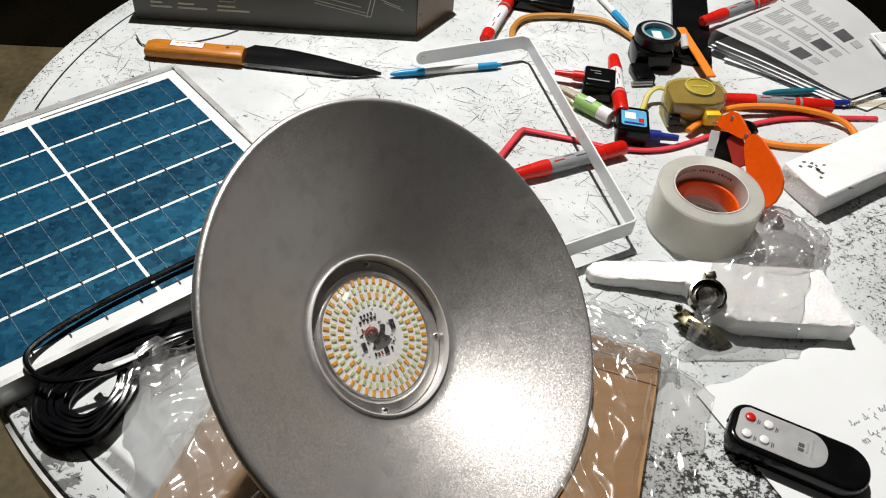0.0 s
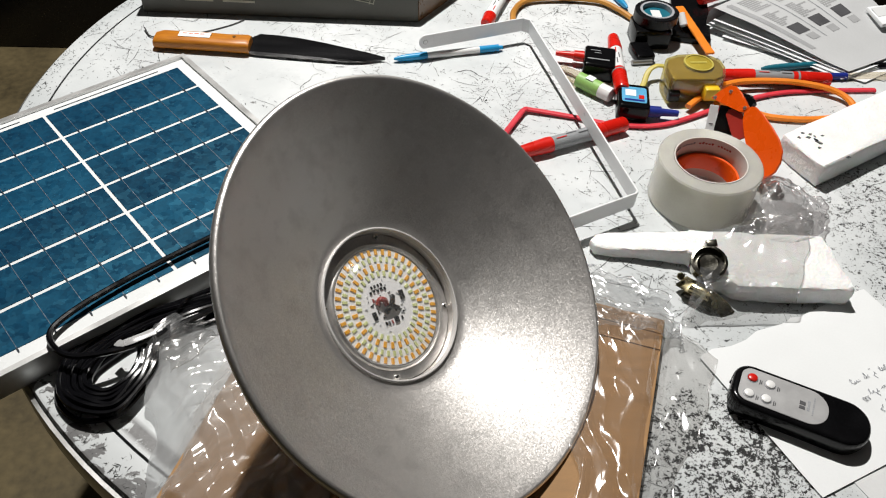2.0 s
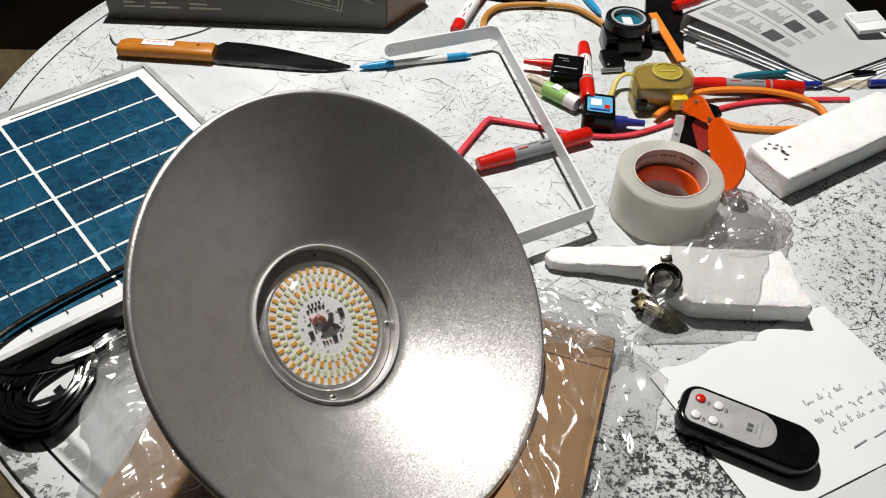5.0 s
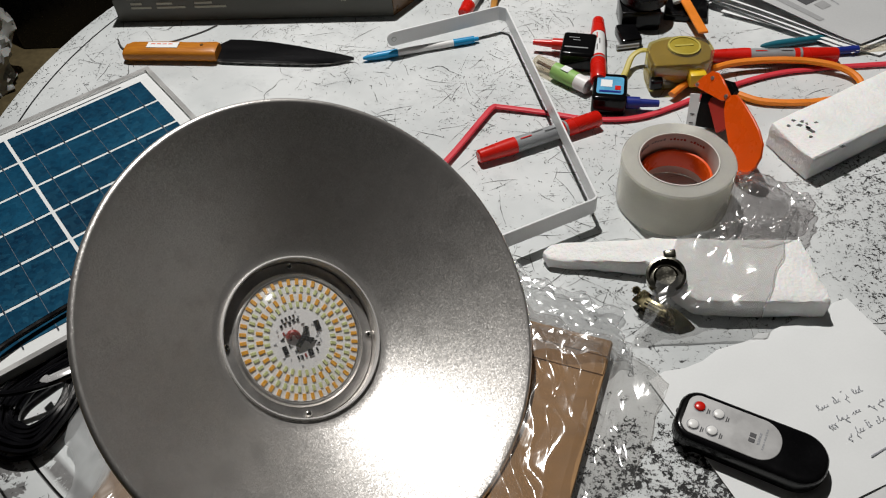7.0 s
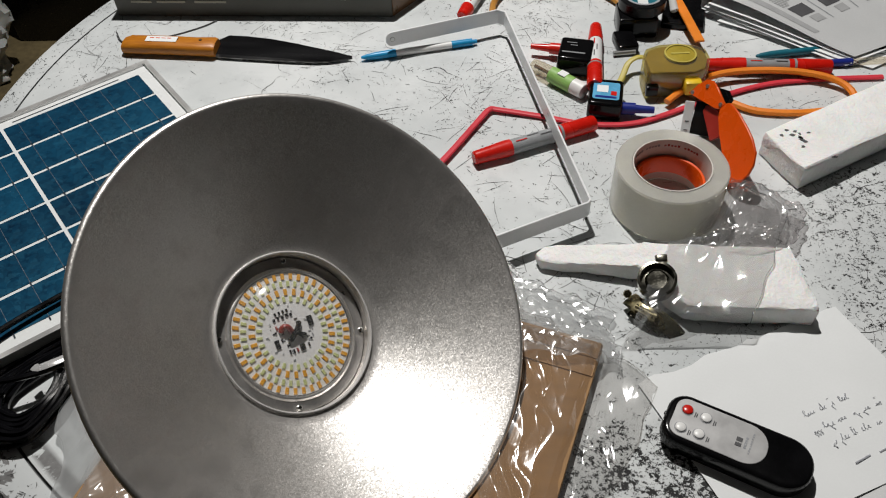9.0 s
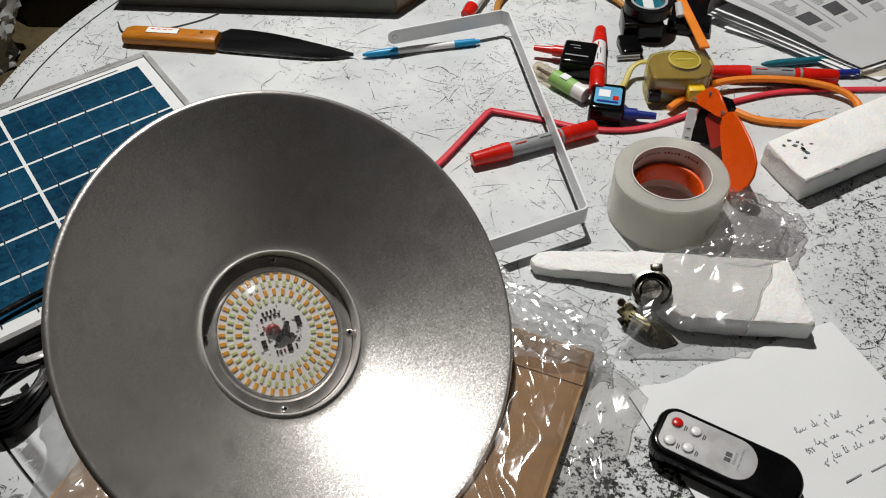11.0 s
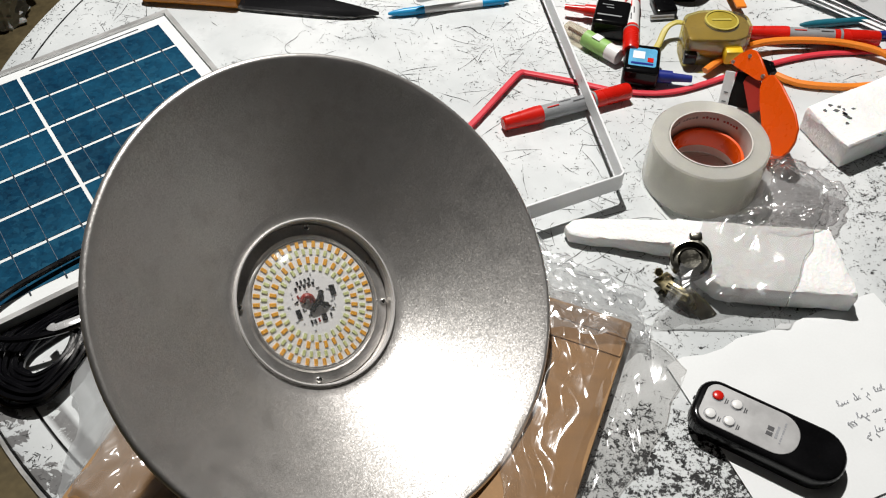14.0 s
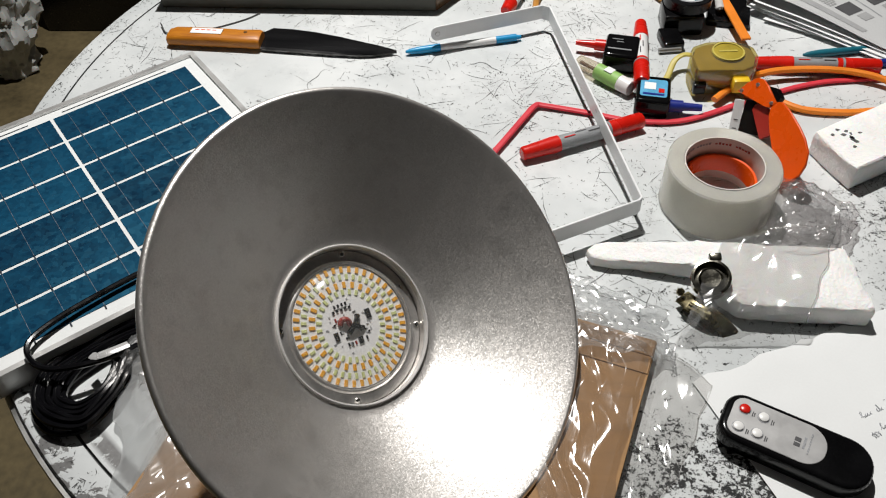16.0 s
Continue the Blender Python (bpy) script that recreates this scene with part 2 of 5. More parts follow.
def shade_mat():
    """Spun aluminium with a coarse satin grain: each grain leans its own way."""
    m, nt, p, out = nodes_of("satin_aluminium")
    tc = node(nt, "ShaderNodeTexCoord").outputs["Object"]
    geo = node(nt, "ShaderNodeNewGeometry").outputs["Normal"]
    big, smear = noise_tex(nt, tc, 9, 3), noise_tex(nt, tc, 60, 4)
    lean = None
    for scale, k in ((1800.0, 0.15), (1000.0, 0.06)):
        col = node(nt, "ShaderNodeTexVoronoi", ins={"Vector": tc, "Scale": scale}).outputs["Color"]
        d = node(nt, "ShaderNodeVectorMath", op="SUBTRACT", ins={0: col, 1: (0.5, 0.5, 0.5)}).outputs[0]
        d = node(nt, "ShaderNodeVectorMath", op="MULTIPLY", ins={0: d, 1: (k, k, k)}).outputs[0]
        lean = d if lean is None else node(nt, "ShaderNodeVectorMath", op="ADD", ins={0: lean, 1: d}).outputs[0]
    nrm = node(nt, "ShaderNodeVectorMath", op="ADD", ins={0: geo, 1: lean}).outputs[0]
    nrm = node(nt, "ShaderNodeVectorMath", op="NORMALIZE", ins={0: nrm}).outputs[0]
    c = mixc(nt, ramp(nt, big, 0.3, 0.7), (0.81, 0.785, 0.755), (0.91, 0.88, 0.85))
    c = mixc(nt, ramp(nt, smear, 0.5, 0.75, 0, 0.25), c, (0.40, 0.36, 0.33))
    nt.links.new(c, p.inputs["Base Color"])
    p.inputs["Metallic"].default_value = 0.97
    nt.links.new(ramp(nt, smear, 0.3, 0.7, 0.395, 0.455), p.inputs["Roughness"])
    nt.links.new(nrm, p.inputs["Normal"])
    return m


def cell_mat():
    """Blue polycrystalline silicon with large crystal flakes."""
    m, nt, p, out = nodes_of("solar_silicon")
    tc = node(nt, "ShaderNodeTexCoord").outputs["Object"]
    v = node(nt, "ShaderNodeTexVoronoi", ins={"Vector": tc, "Scale": 230.0})
    sep = node(nt, "ShaderNodeSeparateColor", ins={0: v.outputs["Color"]}).outputs
    blot = noise_tex(nt, tc, 26, 5, 0.65)
    oi = node(nt, "ShaderNodeObjectInfo").outputs["Random"]
    f = mth(nt, "ADD", mth(nt, "MULTIPLY", sep[0], 0.20), mth(nt, "MULTIPLY", blot, 0.6))
    f = mth(nt, "ADD", f, mth(nt, "MULTIPLY", mth(nt, "SUBTRACT", oi, 0.5), 0.35))
    c = mixc(nt, ramp(nt, f, 0.15, 0.75), (0.0006, 0.007, 0.029), (0.0045, 0.056, 0.118))
    nt.links.new(c, p.inputs["Base Color"])
    p.inputs["Roughness"].default_value = 0.46
    p.inputs["Specular IOR Level"].default_value = 0.9
    p.inputs["Specular Tint"].default_value = (0.10, 0.50, 0.72, 1)
    geo = node(nt, "ShaderNodeNewGeometry").outputs["Normal"]
    bent = node(nt, "ShaderNodeTexNoise", ins={"Vector": tc, "Scale": 90.0, "Detail": 2.0}).outputs["Color"]
    warped = node(nt, "ShaderNodeMix", dtype="VECTOR", ins={0: 0.02, 4: tc, 5: bent}).outputs[1]
    grain = node(nt, "ShaderNodeTexVoronoi", ins={"Vector": warped, "Scale": 130.0}).outputs["Color"]
    lean = node(nt, "ShaderNodeVectorMath", op="SUBTRACT", ins={0: grain, 1: (0.5, 0.5, 0.5)}).outputs[0]
    lean = node(nt, "ShaderNodeVectorMath", op="MULTIPLY", ins={0: lean, 1: (0.16, 0.16, 0.05)}).outputs[0]
    nrm = node(nt, "ShaderNodeVectorMath", op="ADD", ins={0: geo, 1: lean}).outputs[0]
    nt.links.new(node(nt, "ShaderNodeVectorMath", op="NORMALIZE", ins={0: nrm}).outputs[0], p.inputs["Normal"])
    dust = noise_tex(nt, tc, 38, 6, 0.7, 1.2)
    nt.links.new(ramp(nt, dust, 0.42, 0.68, 0.02, 0.25), p.inputs["Coat Weight"])
    p.inputs["Coat Roughness"].default_value = 0.26
    return m


def wood_mat():
    m, nt, p, out = nodes_of("orange_wood")
    tc = node(nt, "ShaderNodeTexCoord").outputs["Object"]
    vec = node(nt, "ShaderNodeMapping", ins={"Vector": tc, "Scale": (6, 60, 60)}).outputs[0]
    g = noise_tex(nt, vec, 7, 5, 0.6, 0.6)
    c = mixc(nt, ramp(nt, g, 0.3, 0.7), (0.36, 0.110, 0.006), (0.56, 0.205, 0.012))
    nt.links.new(c, p.inputs["Base Color"])
    p.inputs["Roughness"].default_value = 0.42
    b = node(nt, "ShaderNodeBump", ins={"Strength": 0.2, "Distance": 0.0005, "Height": g})
    nt.links.new(b.outputs[0], p.inputs["Normal"])
    return m


M_TABLE = table_mat()
M_SHADE = shade_mat()
M_CELL = cell_mat()
M_WOOD = wood_mat()
M_MARK = mat("scratch_dirt", (0.045, 0.045, 0.045), 0.85, var=0.98, scale=90)
M_STEEL = mat("dull_steel", (0.42, 0.42, 0.41), 0.38, 0.95, 0.2, 30)
M_CHROME = mat("chrome", (0.75, 0.74, 0.72), 0.14, 1.0, 0.08, 60)
M_CONCRETE = mat("brown_floor", (0.125, 0.096, 0.045), 0.7, var=0.55, scale=6, fine=60, bump=0.4)
# Near black so the unseen walls and ceiling throw little light back.
M_DARK_SHELL = mat("unseen_dark_shell", (0.014, 0.0135, 0.013), 0.9, var=0.1, scale=3, fine=60)
M_WHITE_METAL = mat("white_enamel", (0.78, 0.79, 0.80), 0.35, var=0.04, scale=30)
M_ALU = mat("panel_aluminium", (0.62, 0.62, 0.61), 0.4, 0.75, 0.08, 30, stretch=(1, 1, 8))
M_BACK = mat("white_backing", (0.78, 0.80, 0.80), 0.3, var=0.04, scale=20, coat=0.3)
M_BUS = mat("dark_busbar", (0.020, 0.030, 0.045), 0.5, 0.2, 0.4, 80)
M_RIBBON = mat("tinned_ribbon", (0.11, 0.14, 0.18), 0.45, 0.5, 0.95, 170)
M_BLADE = mat("blackened_steel", (0.009, 0.009, 0.010), 0.2, 0.3, 0.35, 25, stretch=(0.3, 2, 1))
M_EDGE = mat("ground_edge", (0.5, 0.5, 0.5), 0.3, 0.9, 0.15, 60)
M_PAPER = mat("white_paper", (0.79, 0.81, 0.815), 0.7, var=0.03, scale=15, bump=0.03)
M_PAPER_GREY = mat("grey_paper", (0.66, 0.67, 0.67), 0.7, var=0.05, scale=15, bump=0.03)
# Top page and fold of the booklet, greyer than the leaves below.
M_PAGE = mat("mid_grey_page", (0.50, 0.51, 0.515), 0.7, var=0.06, scale=15, bump=0.03)
M_INK = mat("grey_ink", (0.30, 0.31, 0.33), 0.7, var=0.25, scale=50)
M_PENCIL = mat("faint_pen_ink", (0.36, 0.37, 0.40), 0.7, var=0.35, scale=300)
M_INK_DARK = mat("dark_print", (0.07, 0.07, 0.075), 0.6, var=0.2, scale=50)
M_INK_PALE = mat("pale_print", (0.34, 0.345, 0.35), 0.7, var=0.1, scale=50)
M_FOAM = mat("styrofoam", (0.84, 0.84, 0.83), 0.7, var=0.06, scale=60, fine=300, bump=1.0, sss=0.15)
M_SPECK = mat("foam_dent", (0.10, 0.10, 0.10), 0.8, var=0.4, scale=60)
M_RED = mat("red_plastic", (0.60, 0.012, 0.006), 0.28, var=0.12, scale=40)
# Own colour of chips, wire and print; shade colour of the dispenser's inner plate.
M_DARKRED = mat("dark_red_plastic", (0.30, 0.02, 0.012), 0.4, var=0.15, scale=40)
M_LABEL = mat("silver_label", (0.27, 0.28, 0.29), 0.45, var=0.12, scale=60)
M_ORANGE = mat("orange_plastic", (0.76, 0.085, 0.002), 0.3, var=0.08, scale=40)
M_ORANGE_STRAP = mat("orange_rubber", (0.78, 0.22, 0.015), 0.45, var=0.12, scale=40)
M_RED_STRAP = mat("red_rubber", (0.62, 0.035, 0.055), 0.45, var=0.12, scale=40)
M_BROWN_STRAP = mat("ochre_rubber", (0.45, 0.20, 0.03), 0.5, var=0.15, scale=40)
M_YELLOW = mat("yellow_plastic", (0.78, 0.52, 0.02), 0.35, var=0.1, scale=40)
M_YELLOW_STRAP = mat("dull_yellow_strap", (0.50, 0.42, 0.08), 0.5, var=0.15, scale=40)
M_BLACK = mat("black_plastic", (0.004, 0.004, 0.0045), 0.15, var=0.4, scale=40, spec=0.25)
M_BLACK_MATT = mat("black_rubber", (0.006, 0.006, 0.007), 0.3, var=0.4, scale=60, spec=0.3)
M_BRASS = mat("tarnished_brass", (0.46, 0.40, 0.24), 0.26, 1.0, 0.4, 120)
M_CABLE = mat("glossy_cable", (0.004, 0.004, 0.005), 0.2, var=0.3, scale=60, spec=0.4)
M_CYAN = mat("cyan_plastic", (0.01, 0.27, 0.55), 0.35, var=0.1, scale=40)
M_TEAL = mat("teal_plastic", (0.01, 0.13, 0.18), 0.35, var=0.15, scale=40)
M_NAVY = mat("navy_plastic", (0.012, 0.025, 0.22), 0.35, var=0.15, scale=40)
M_GREEN = mat("green_label", (0.25, 0.45, 0.12), 0.45, var=0.15, scale=60)
M_SKY = mat("blue_label", (0.10, 0.38, 0.62), 0.4, var=0.2, scale=60)
M_WHITE_PLASTIC = mat("white_plastic", (0.78, 0.78, 0.77), 0.35, var=0.04, scale=40)
M_GREY_PLATE = mat("silver_faceplate", (0.48, 0.48, 0.48), 0.38, 0.3, 0.06, 60)
M_BOX = mat("dark_grey_carton", (0.085, 0.082, 0.068), 0.5, var=0.12, scale=20)
M_KRAFT = mat("kraft_card", (0.36, 0.205, 0.088), 0.7, var=0.15, scale=25, stretch=(1, 6, 1))
M_BEIGE_INK = mat("beige_print", (0.42, 0.40, 0.32), 0.6, var=0.1, scale=50)
M_BOARD = mat("white_circuit_board", (0.84, 0.835, 0.83), 0.4, var=0.04, scale=60)
M_LED_WARM = mat("amber_phosphor", (0.80, 0.38, 0.02), 0.4, var=0.1, scale=200)
M_LED_PALE = mat("pale_phosphor", (0.62, 0.66, 0.30), 0.4, var=0.1, scale=200)
M_SEAL = mat("grey_gasket", (0.20, 0.19, 0.18), 0.35, 0.5, 0.15, 60)
M_TAPE = mat("packing_tape_wound", (0.90, 0.885, 0.80), 0.14, var=0.05, scale=60, bump=0.0, sss=0.6, coat=0.5)
M_TAPE.node_tree.nodes["Principled BSDF"].inputs["Transmission Weight"].default_value = 0.55
M_TAPE.node_tree.nodes["Principled BSDF"].inputs["IOR"].default_value = 1.25
M_TAPE.node_tree.nodes["Principled BSDF"].inputs["Subsurface Scale"].default_value = 0.014
M_TAPE.node_tree.nodes["Principled BSDF"].inputs["Subsurface Radius"].default_value = (1, 1, 0.9)
M_HEAP = film_mat("bunched_film", 0.10, tint=(0.92, 0.89, 0.89), gloss=0.21, scale=70, relief=0.5, edge=4.5, turn=20, pull=0.25)
M_MOUTH = film_mat("creased_film", 0.20, gloss=0.19, scale=60, relief=0.5, edge=4.0, turn=60, pull=0.2)
M_FLANGE = mat("bright_clamp_ring", (0.74, 0.72, 0.70), 0.34, 0.85, 0.15, 60)
M_COLLAR = mat("pale_grey_plastic", (0.52, 0.51, 0.50), 0.22, 0.0, 0.06, 60)
M_TAPE_CORE = mat("printed_paper_core", (0.62, 0.59, 0.55), 0.6, var=0.06, scale=60)
# The dome's diffuse haze stands in for reflected glare on clear plastic.
M_CLEAR = film_mat("glare_hazed_dome", 0.10, gloss=0.12, scale=20, relief=0.0, edge=1.0)
M_FILM = film_mat("clear_film", 0.07, tint=(0.95, 0.94, 0.93), gloss=0.11, scale=85, relief=0.15, edge=2.4, turn=19, pull=0.22)
M_MILKY = film_mat("milky_film", 0.40, gloss=0.13, scale=20, relief=0.2, edge=2.6, turn=40, pull=0.6)
M_VIAL = film_mat("clear_vial", 0.12, tint=(0.9, 0.85, 0.75), gloss=0.05, scale=40, relief=0.1)
M_AMBER = mat("smoky_yellow_case", (0.40, 0.31, 0.045), 0.2, var=0.2, scale=50, coat=0.4)
M_CASE = film_mat("smoky_clear_case", 0.10, tint=(0.84, 0.76, 0.42), gloss=0.06, scale=30, relief=0.1, edge=1.6)
M_STRING = mat("grey_string", (0.06, 0.06, 0.06), 0.8, var=0.3, scale=60)
M_GLASSY = mat("brown_plastic", (0.12, 0.06, 0.02), 0.3, var=0.3, scale=40)
M_BAG_WHITE = mat("white_carrier_plastic", (0.44, 0.45, 0.44), 0.45, var=0.12, scale=14, sss=0.1)
M_TIE = mat("silver_foil", (0.80, 0.80, 0.80), 0.25, 0.5, 0.1, 60)
M_FOIL = film_mat("crumpled_foil", 0.22, gloss=0.12, scale=60, relief=0.2, edge=4.0)
M_FILM_DULL = film_mat("dull_film", 0.09, tint=(0.97, 0.965, 0.96), gloss=0.17, scale=60, relief=0.2, edge=3.4, turn=-50, pull=0.22)
M_DARK_CHROME = mat("dark_chrome", (0.26, 0.25, 0.21), 0.18, 1.0, 0.5, 120, bump=0.1)

# ---- the room ----
def plain(name, bm, material, label, category, kind="structure"):
    return tagged(mesh_ob(name, bm, material), label, category, kind=kind)


plain("floor", block(6.4, 6.4, 0.1, m=pose(0, 0.8, -0.1)), M_CONCRETE, "brown dusty concrete floor under the table", "floor")
# Walls and ceiling: out of view, added to close the room and limit bounce.
plain("wall_north", block(6.4, 0.15, 3.4, m=pose(0, 4.0, 0)), M_DARK_SHELL, "plain dim plaster wall", "wall")
plain("wall_south", block(6.4, 0.15, 3.4, m=pose(0, -2.4, 0)), M_DARK_SHELL, "plain dim plaster wall", "wall")
plain("wall_west", block(0.15, 6.25, 3.4, m=pose(-3.2, 0.8, 0)), M_DARK_SHELL, "plain dim plaster wall", "wall")
plain("wall_east", block(0.15, 6.25, 3.4, m=pose(3.2, 0.8, 0)), M_DARK_SHELL, "plain dim plaster wall", "wall")
plain("ceiling", block(6.6, 6.6, 0.1, m=pose(0, 0.8, 3.4)), M_DARK_SHELL, "plain dim plaster ceiling", "ceiling")

# ---- table ----
CX, CY, RT = 0.1223, 0.793, 0.568
table = thing("round_table", pose(CX, CY, 0), "round table with scratched white paint and a dull steel rim", "table")
g = 0.540
prof = [(0, T), (g - 0.0011, T), (g - 0.0009, T - 0.0035), (g + 0.0009, T - 0.0035), (g + 0.0011, T), (RT - 0.004, T), (RT - 0.0015, T - 0.001), (RT, T - 0.004), (RT, T - 0.02), (0, T - 0.02)]
part("tabletop", lathe(prof, 160), M_TABLE, table)
part("rim", lathe([(RT + 0.0006, T - 0.006), (RT + 0.004, T - 0.006), (RT + 0.005, T - 0.008), (RT + 0.005, T - 0.034), (RT + 0.003, T - 0.036), (RT - 0.03, T - 0.036), (RT - 0.03, T - 0.0202), (RT + 0.0006, T - 0.0202)], 160, closed=True), M_STEEL, table, "dull grey steel rim band")
for i in range(4):
    a = radians(45 + 90 * i)
    p = tube([Vector((0.40 * math.cos(a), 0.40 * math.sin(a), T - 0.021)), Vector((0.47 * math.cos(a), 0.47 * math.sin(a), 0.0))], 0.014, 12)
    part("leg", p, M_STEEL, table)

rng = random.Random(5)
bm = bmesh.new()


def fleck(x, y, length, w, ang, curl, n, jit=0.35):
    """One scratch or chip: a thin ragged ribbon on the paint."""
    left, right = [], []
    for k in range(n + 1):
        if math.hypot(x, y) > RT - 0.003:
            break
        t = k / n
        hw = w * (0.25 + 1.2 * math.sin(math.pi * min(max(t, 0.06), 0.94))) * rng.uniform(0.45, 1.5)
        nx, ny = -math.sin(ang), math.cos(ang)
        left.append(bm.verts.new((x + nx * hw, y + ny * hw, T + 0.0003)))
        hw *= rng.uniform(0.5, 1.4)
        right.append(bm.verts.new((x - nx * hw, y - ny * hw, T + 0.0003)))
        x, y = x + math.cos(ang) * length / n, y + math.sin(ang) * length / n
        ang += curl / n + rng.uniform(-jit, jit)
    for k in range(len(left) - 1):
        bm.faces.new((left[k], right[k], right[k + 1], left[k + 1]))


for i in range(31000):
    a, r = rng.uniform(0, 2 * math.pi), RT * 0.992 * math.sqrt(rng.random())
    rim_zone = r > RT * 0.955
    if rim_zone and rng.random() < 0.5:
        r = RT * rng.uniform(0.975, 0.994)
    x, y = r * math.cos(a), r * math.sin(a)
    d = noise.noise((x * 7, y * 7, 3.1)) + 0.6 * noise.noise((x * 21, y * 21, 8.0)) + 0.12 * max(0, 1 - math.hypot(x - 0.38, y + 0.18) / 0.22) + 0.34 * max(0, 1 - math.hypot(x + 0.02, y - 0.10) / 0.32)
    if rng.random() > (1.0 if rim_zone else 0.30 + 1.0 * d):
        continue
    kind = rng.random()
    ang = rng.uniform(0, 2 * math.pi)
    if kind < 0.50:      # small chips
        fleck(x, y, rng.uniform(0.0005, 0.0020), rng.uniform(0.00012, 0.00042), ang, rng.uniform(-1, 1), 4, 0.7)
    elif kind < 0.90:    # short curved scratches
        if rng.random() < 0.10:   # a cluster of scuffs that run one way
            for q in range(rng.randint(4, 9)):
                fleck(x + rng.gauss(0, 0.005), y + rng.gauss(0, 0.004), rng.uniform(0.001, 0.006), rng.uniform(0.00006, 0.00030), ang + rng.gauss(0, 0.9), rng.uniform(-0.8, 0.8), 4)
        else:
            fleck(x, y, rng.uniform(0.002, 0.007), rng.uniform(0.00006, 0.00024), ang, rng.uniform(-1.6, 1.6), 6, 0.6)
    elif not rim_zone:   # long fine ones
        fleck(x, y, rng.uniform(0.010, 0.042), rng.uniform(0.00007, 0.00022), ang, rng.uniform(-0.4, 0.4), 8, 0.14)
for i in range(46):      # jagged cracks, some forked
    a, r = rng.uniform(0, 2 * math.pi), RT * 0.96 * math.sqrt(rng.random())
    ang, size = rng.uniform(0, 2 * math.pi), rng.uniform(0.020, 0.075)
    fleck(r * math.cos(a), r * math.sin(a), size, rng.uniform(0.00012, 0.00034), ang, rng.uniform(-0.6, 0.6), 16, 0.42)
    if rng.random() < 0.5:
        fleck(r * math.cos(a) + 0.3 * size * math.cos(ang), r * math.sin(a) + 0.3 * size * math.sin(ang), size * 0.5, 0.00016, ang + rng.choice((-1, 1)) * 0.8, 0, 9, 0.4)
marks = part("scratch_wear", bm, M_MARK, table, "fine dark scratches in the white paint", smooth=False)
tagged(marks, kind="stuff")

# ---- lamp with a wide aluminium shade ----
NRM = Vector((0.5289, -0.3363, 0.7738)).normalized()
P0 = Vector((-0.0411, 0.4654, 0.8183))
xax = Vector((0.085, 0.041, -0.043))
xax = (xax - NRM * xax.dot(NRM)).normalized()
yax = NRM.cross(xax)
ml = Matrix((xax, yax, NRM)).transposed().to_4x4()
ml.translation = P0
lamp = thing("solar_lamp", ml, "solar lamp with a wide satin aluminium shade, leaning on its rim", "lamp")
inner = [(0.0588, -0.0040), (0.0590, 0.0042), (0.0594, 0.0056), (0.0606, 0.0062), (0.0620, 0.0060), (0.069, 0.0091), (0.084, 0.0174), (0.099, 0.0263), (0.114, 0.0353), (0.129, 0.0446), (0.144, 0.0538), (0.155, 0.0606), (0.1595, 0.0634)]
lip = [(0.1605, 0.0638), (0.1618, 0.0636), (0.1631, 0.0626), (0.1637, 0.0608), (0.1635, 0.0582), (0.1627, 0.0572), (0.1617, 0.0577)]
outer = [(r + 0.0006, h - 0.0014) for r, h in reversed(inner[1:-1])] + [(0.0600, -0.0041)]
part("shade", lathe(inner + lip + outer, 160, closed=True), M_SHADE, lamp, "wide satin aluminium shade with a rolled lip")
HEAD = pose(0, 0, -0.0040)   # the lamp head sits below the shade's inner edge
part("housing", lathe([(0, -0.045), (0.040, -0.045), (0.046, -0.042), (0.050, -0.012), (0.059, -0.0085), (0.0592, -0.0004), (0.058, 0.0), (0.0, -0.0002)], 64), M_SEAL, lamp).matrix_basis = HEAD
part("flange", lathe([(0.0470, 0.0004), (0.0578, 0.0004), (0.0584, 0.0012), (0.0578, 0.0020), (0.0505, 0.0020), (0.0495, 0.0030), (0.0485, 0.0036), (0.0470, 0.0036)], 96, closed=True), M_FLANGE, lamp, "grey clamping ring round the cover").matrix_basis = HEAD
part("collar", lathe([(0.0587, 0.0040), (0.0589, 0.0072), (0.0594, 0.0082), (0.0601, 0.0084), (0.0608, 0.0078), (0.0612, 0.0062), (0.0600, 0.0045)], 120, closed=True), M_COLLAR, lamp, "bright turned edge round the recessed lamp head")
board = part("circuit_board", lathe([(0, 0.0026), (0.0462, 0.0026), (0.0462, 0.0010), (0, 0.0010)], 72), M_BOARD, lamp, "white round circuit board set with amber diodes")
board.matrix_basis = HEAD @ pose(0, 0, 0, 0, 0, 17)
dome = [(0.0482, 0.0037), (0.0482, 0.0055)] + [(0.0482 * math.cos(radians(a)), 0.0055 + 0.020 * math.sin(radians(a))) for a in range(6, 90, 6)] + [(0, 0.0255)]
dome_bm = lathe(dome, 72)
if sum(f.normal.z for f in dome_bm.faces) < 0:
    bmesh.ops.reverse_faces(dome_bm, faces=dome_bm.faces)
part("dome_cover", dome_bm, M_CLEAR, lamp, "clear domed plastic cover").matrix_basis = HEAD
me_led = {}
for key, material in (("warm", M_LED_WARM), ("pale", M_LED_PALE)):
    b = block(0.0049 if key == "warm" else 0.0043, 0.0027 if key == "warm" else 0.0023, 0.0009, 0.0002, seg=1)
    me = bpy.data.meshes.new("diode_" + key)
    b.to_mesh(me)
    b.free()
    me.materials.append(material)
    me_led[key] = me
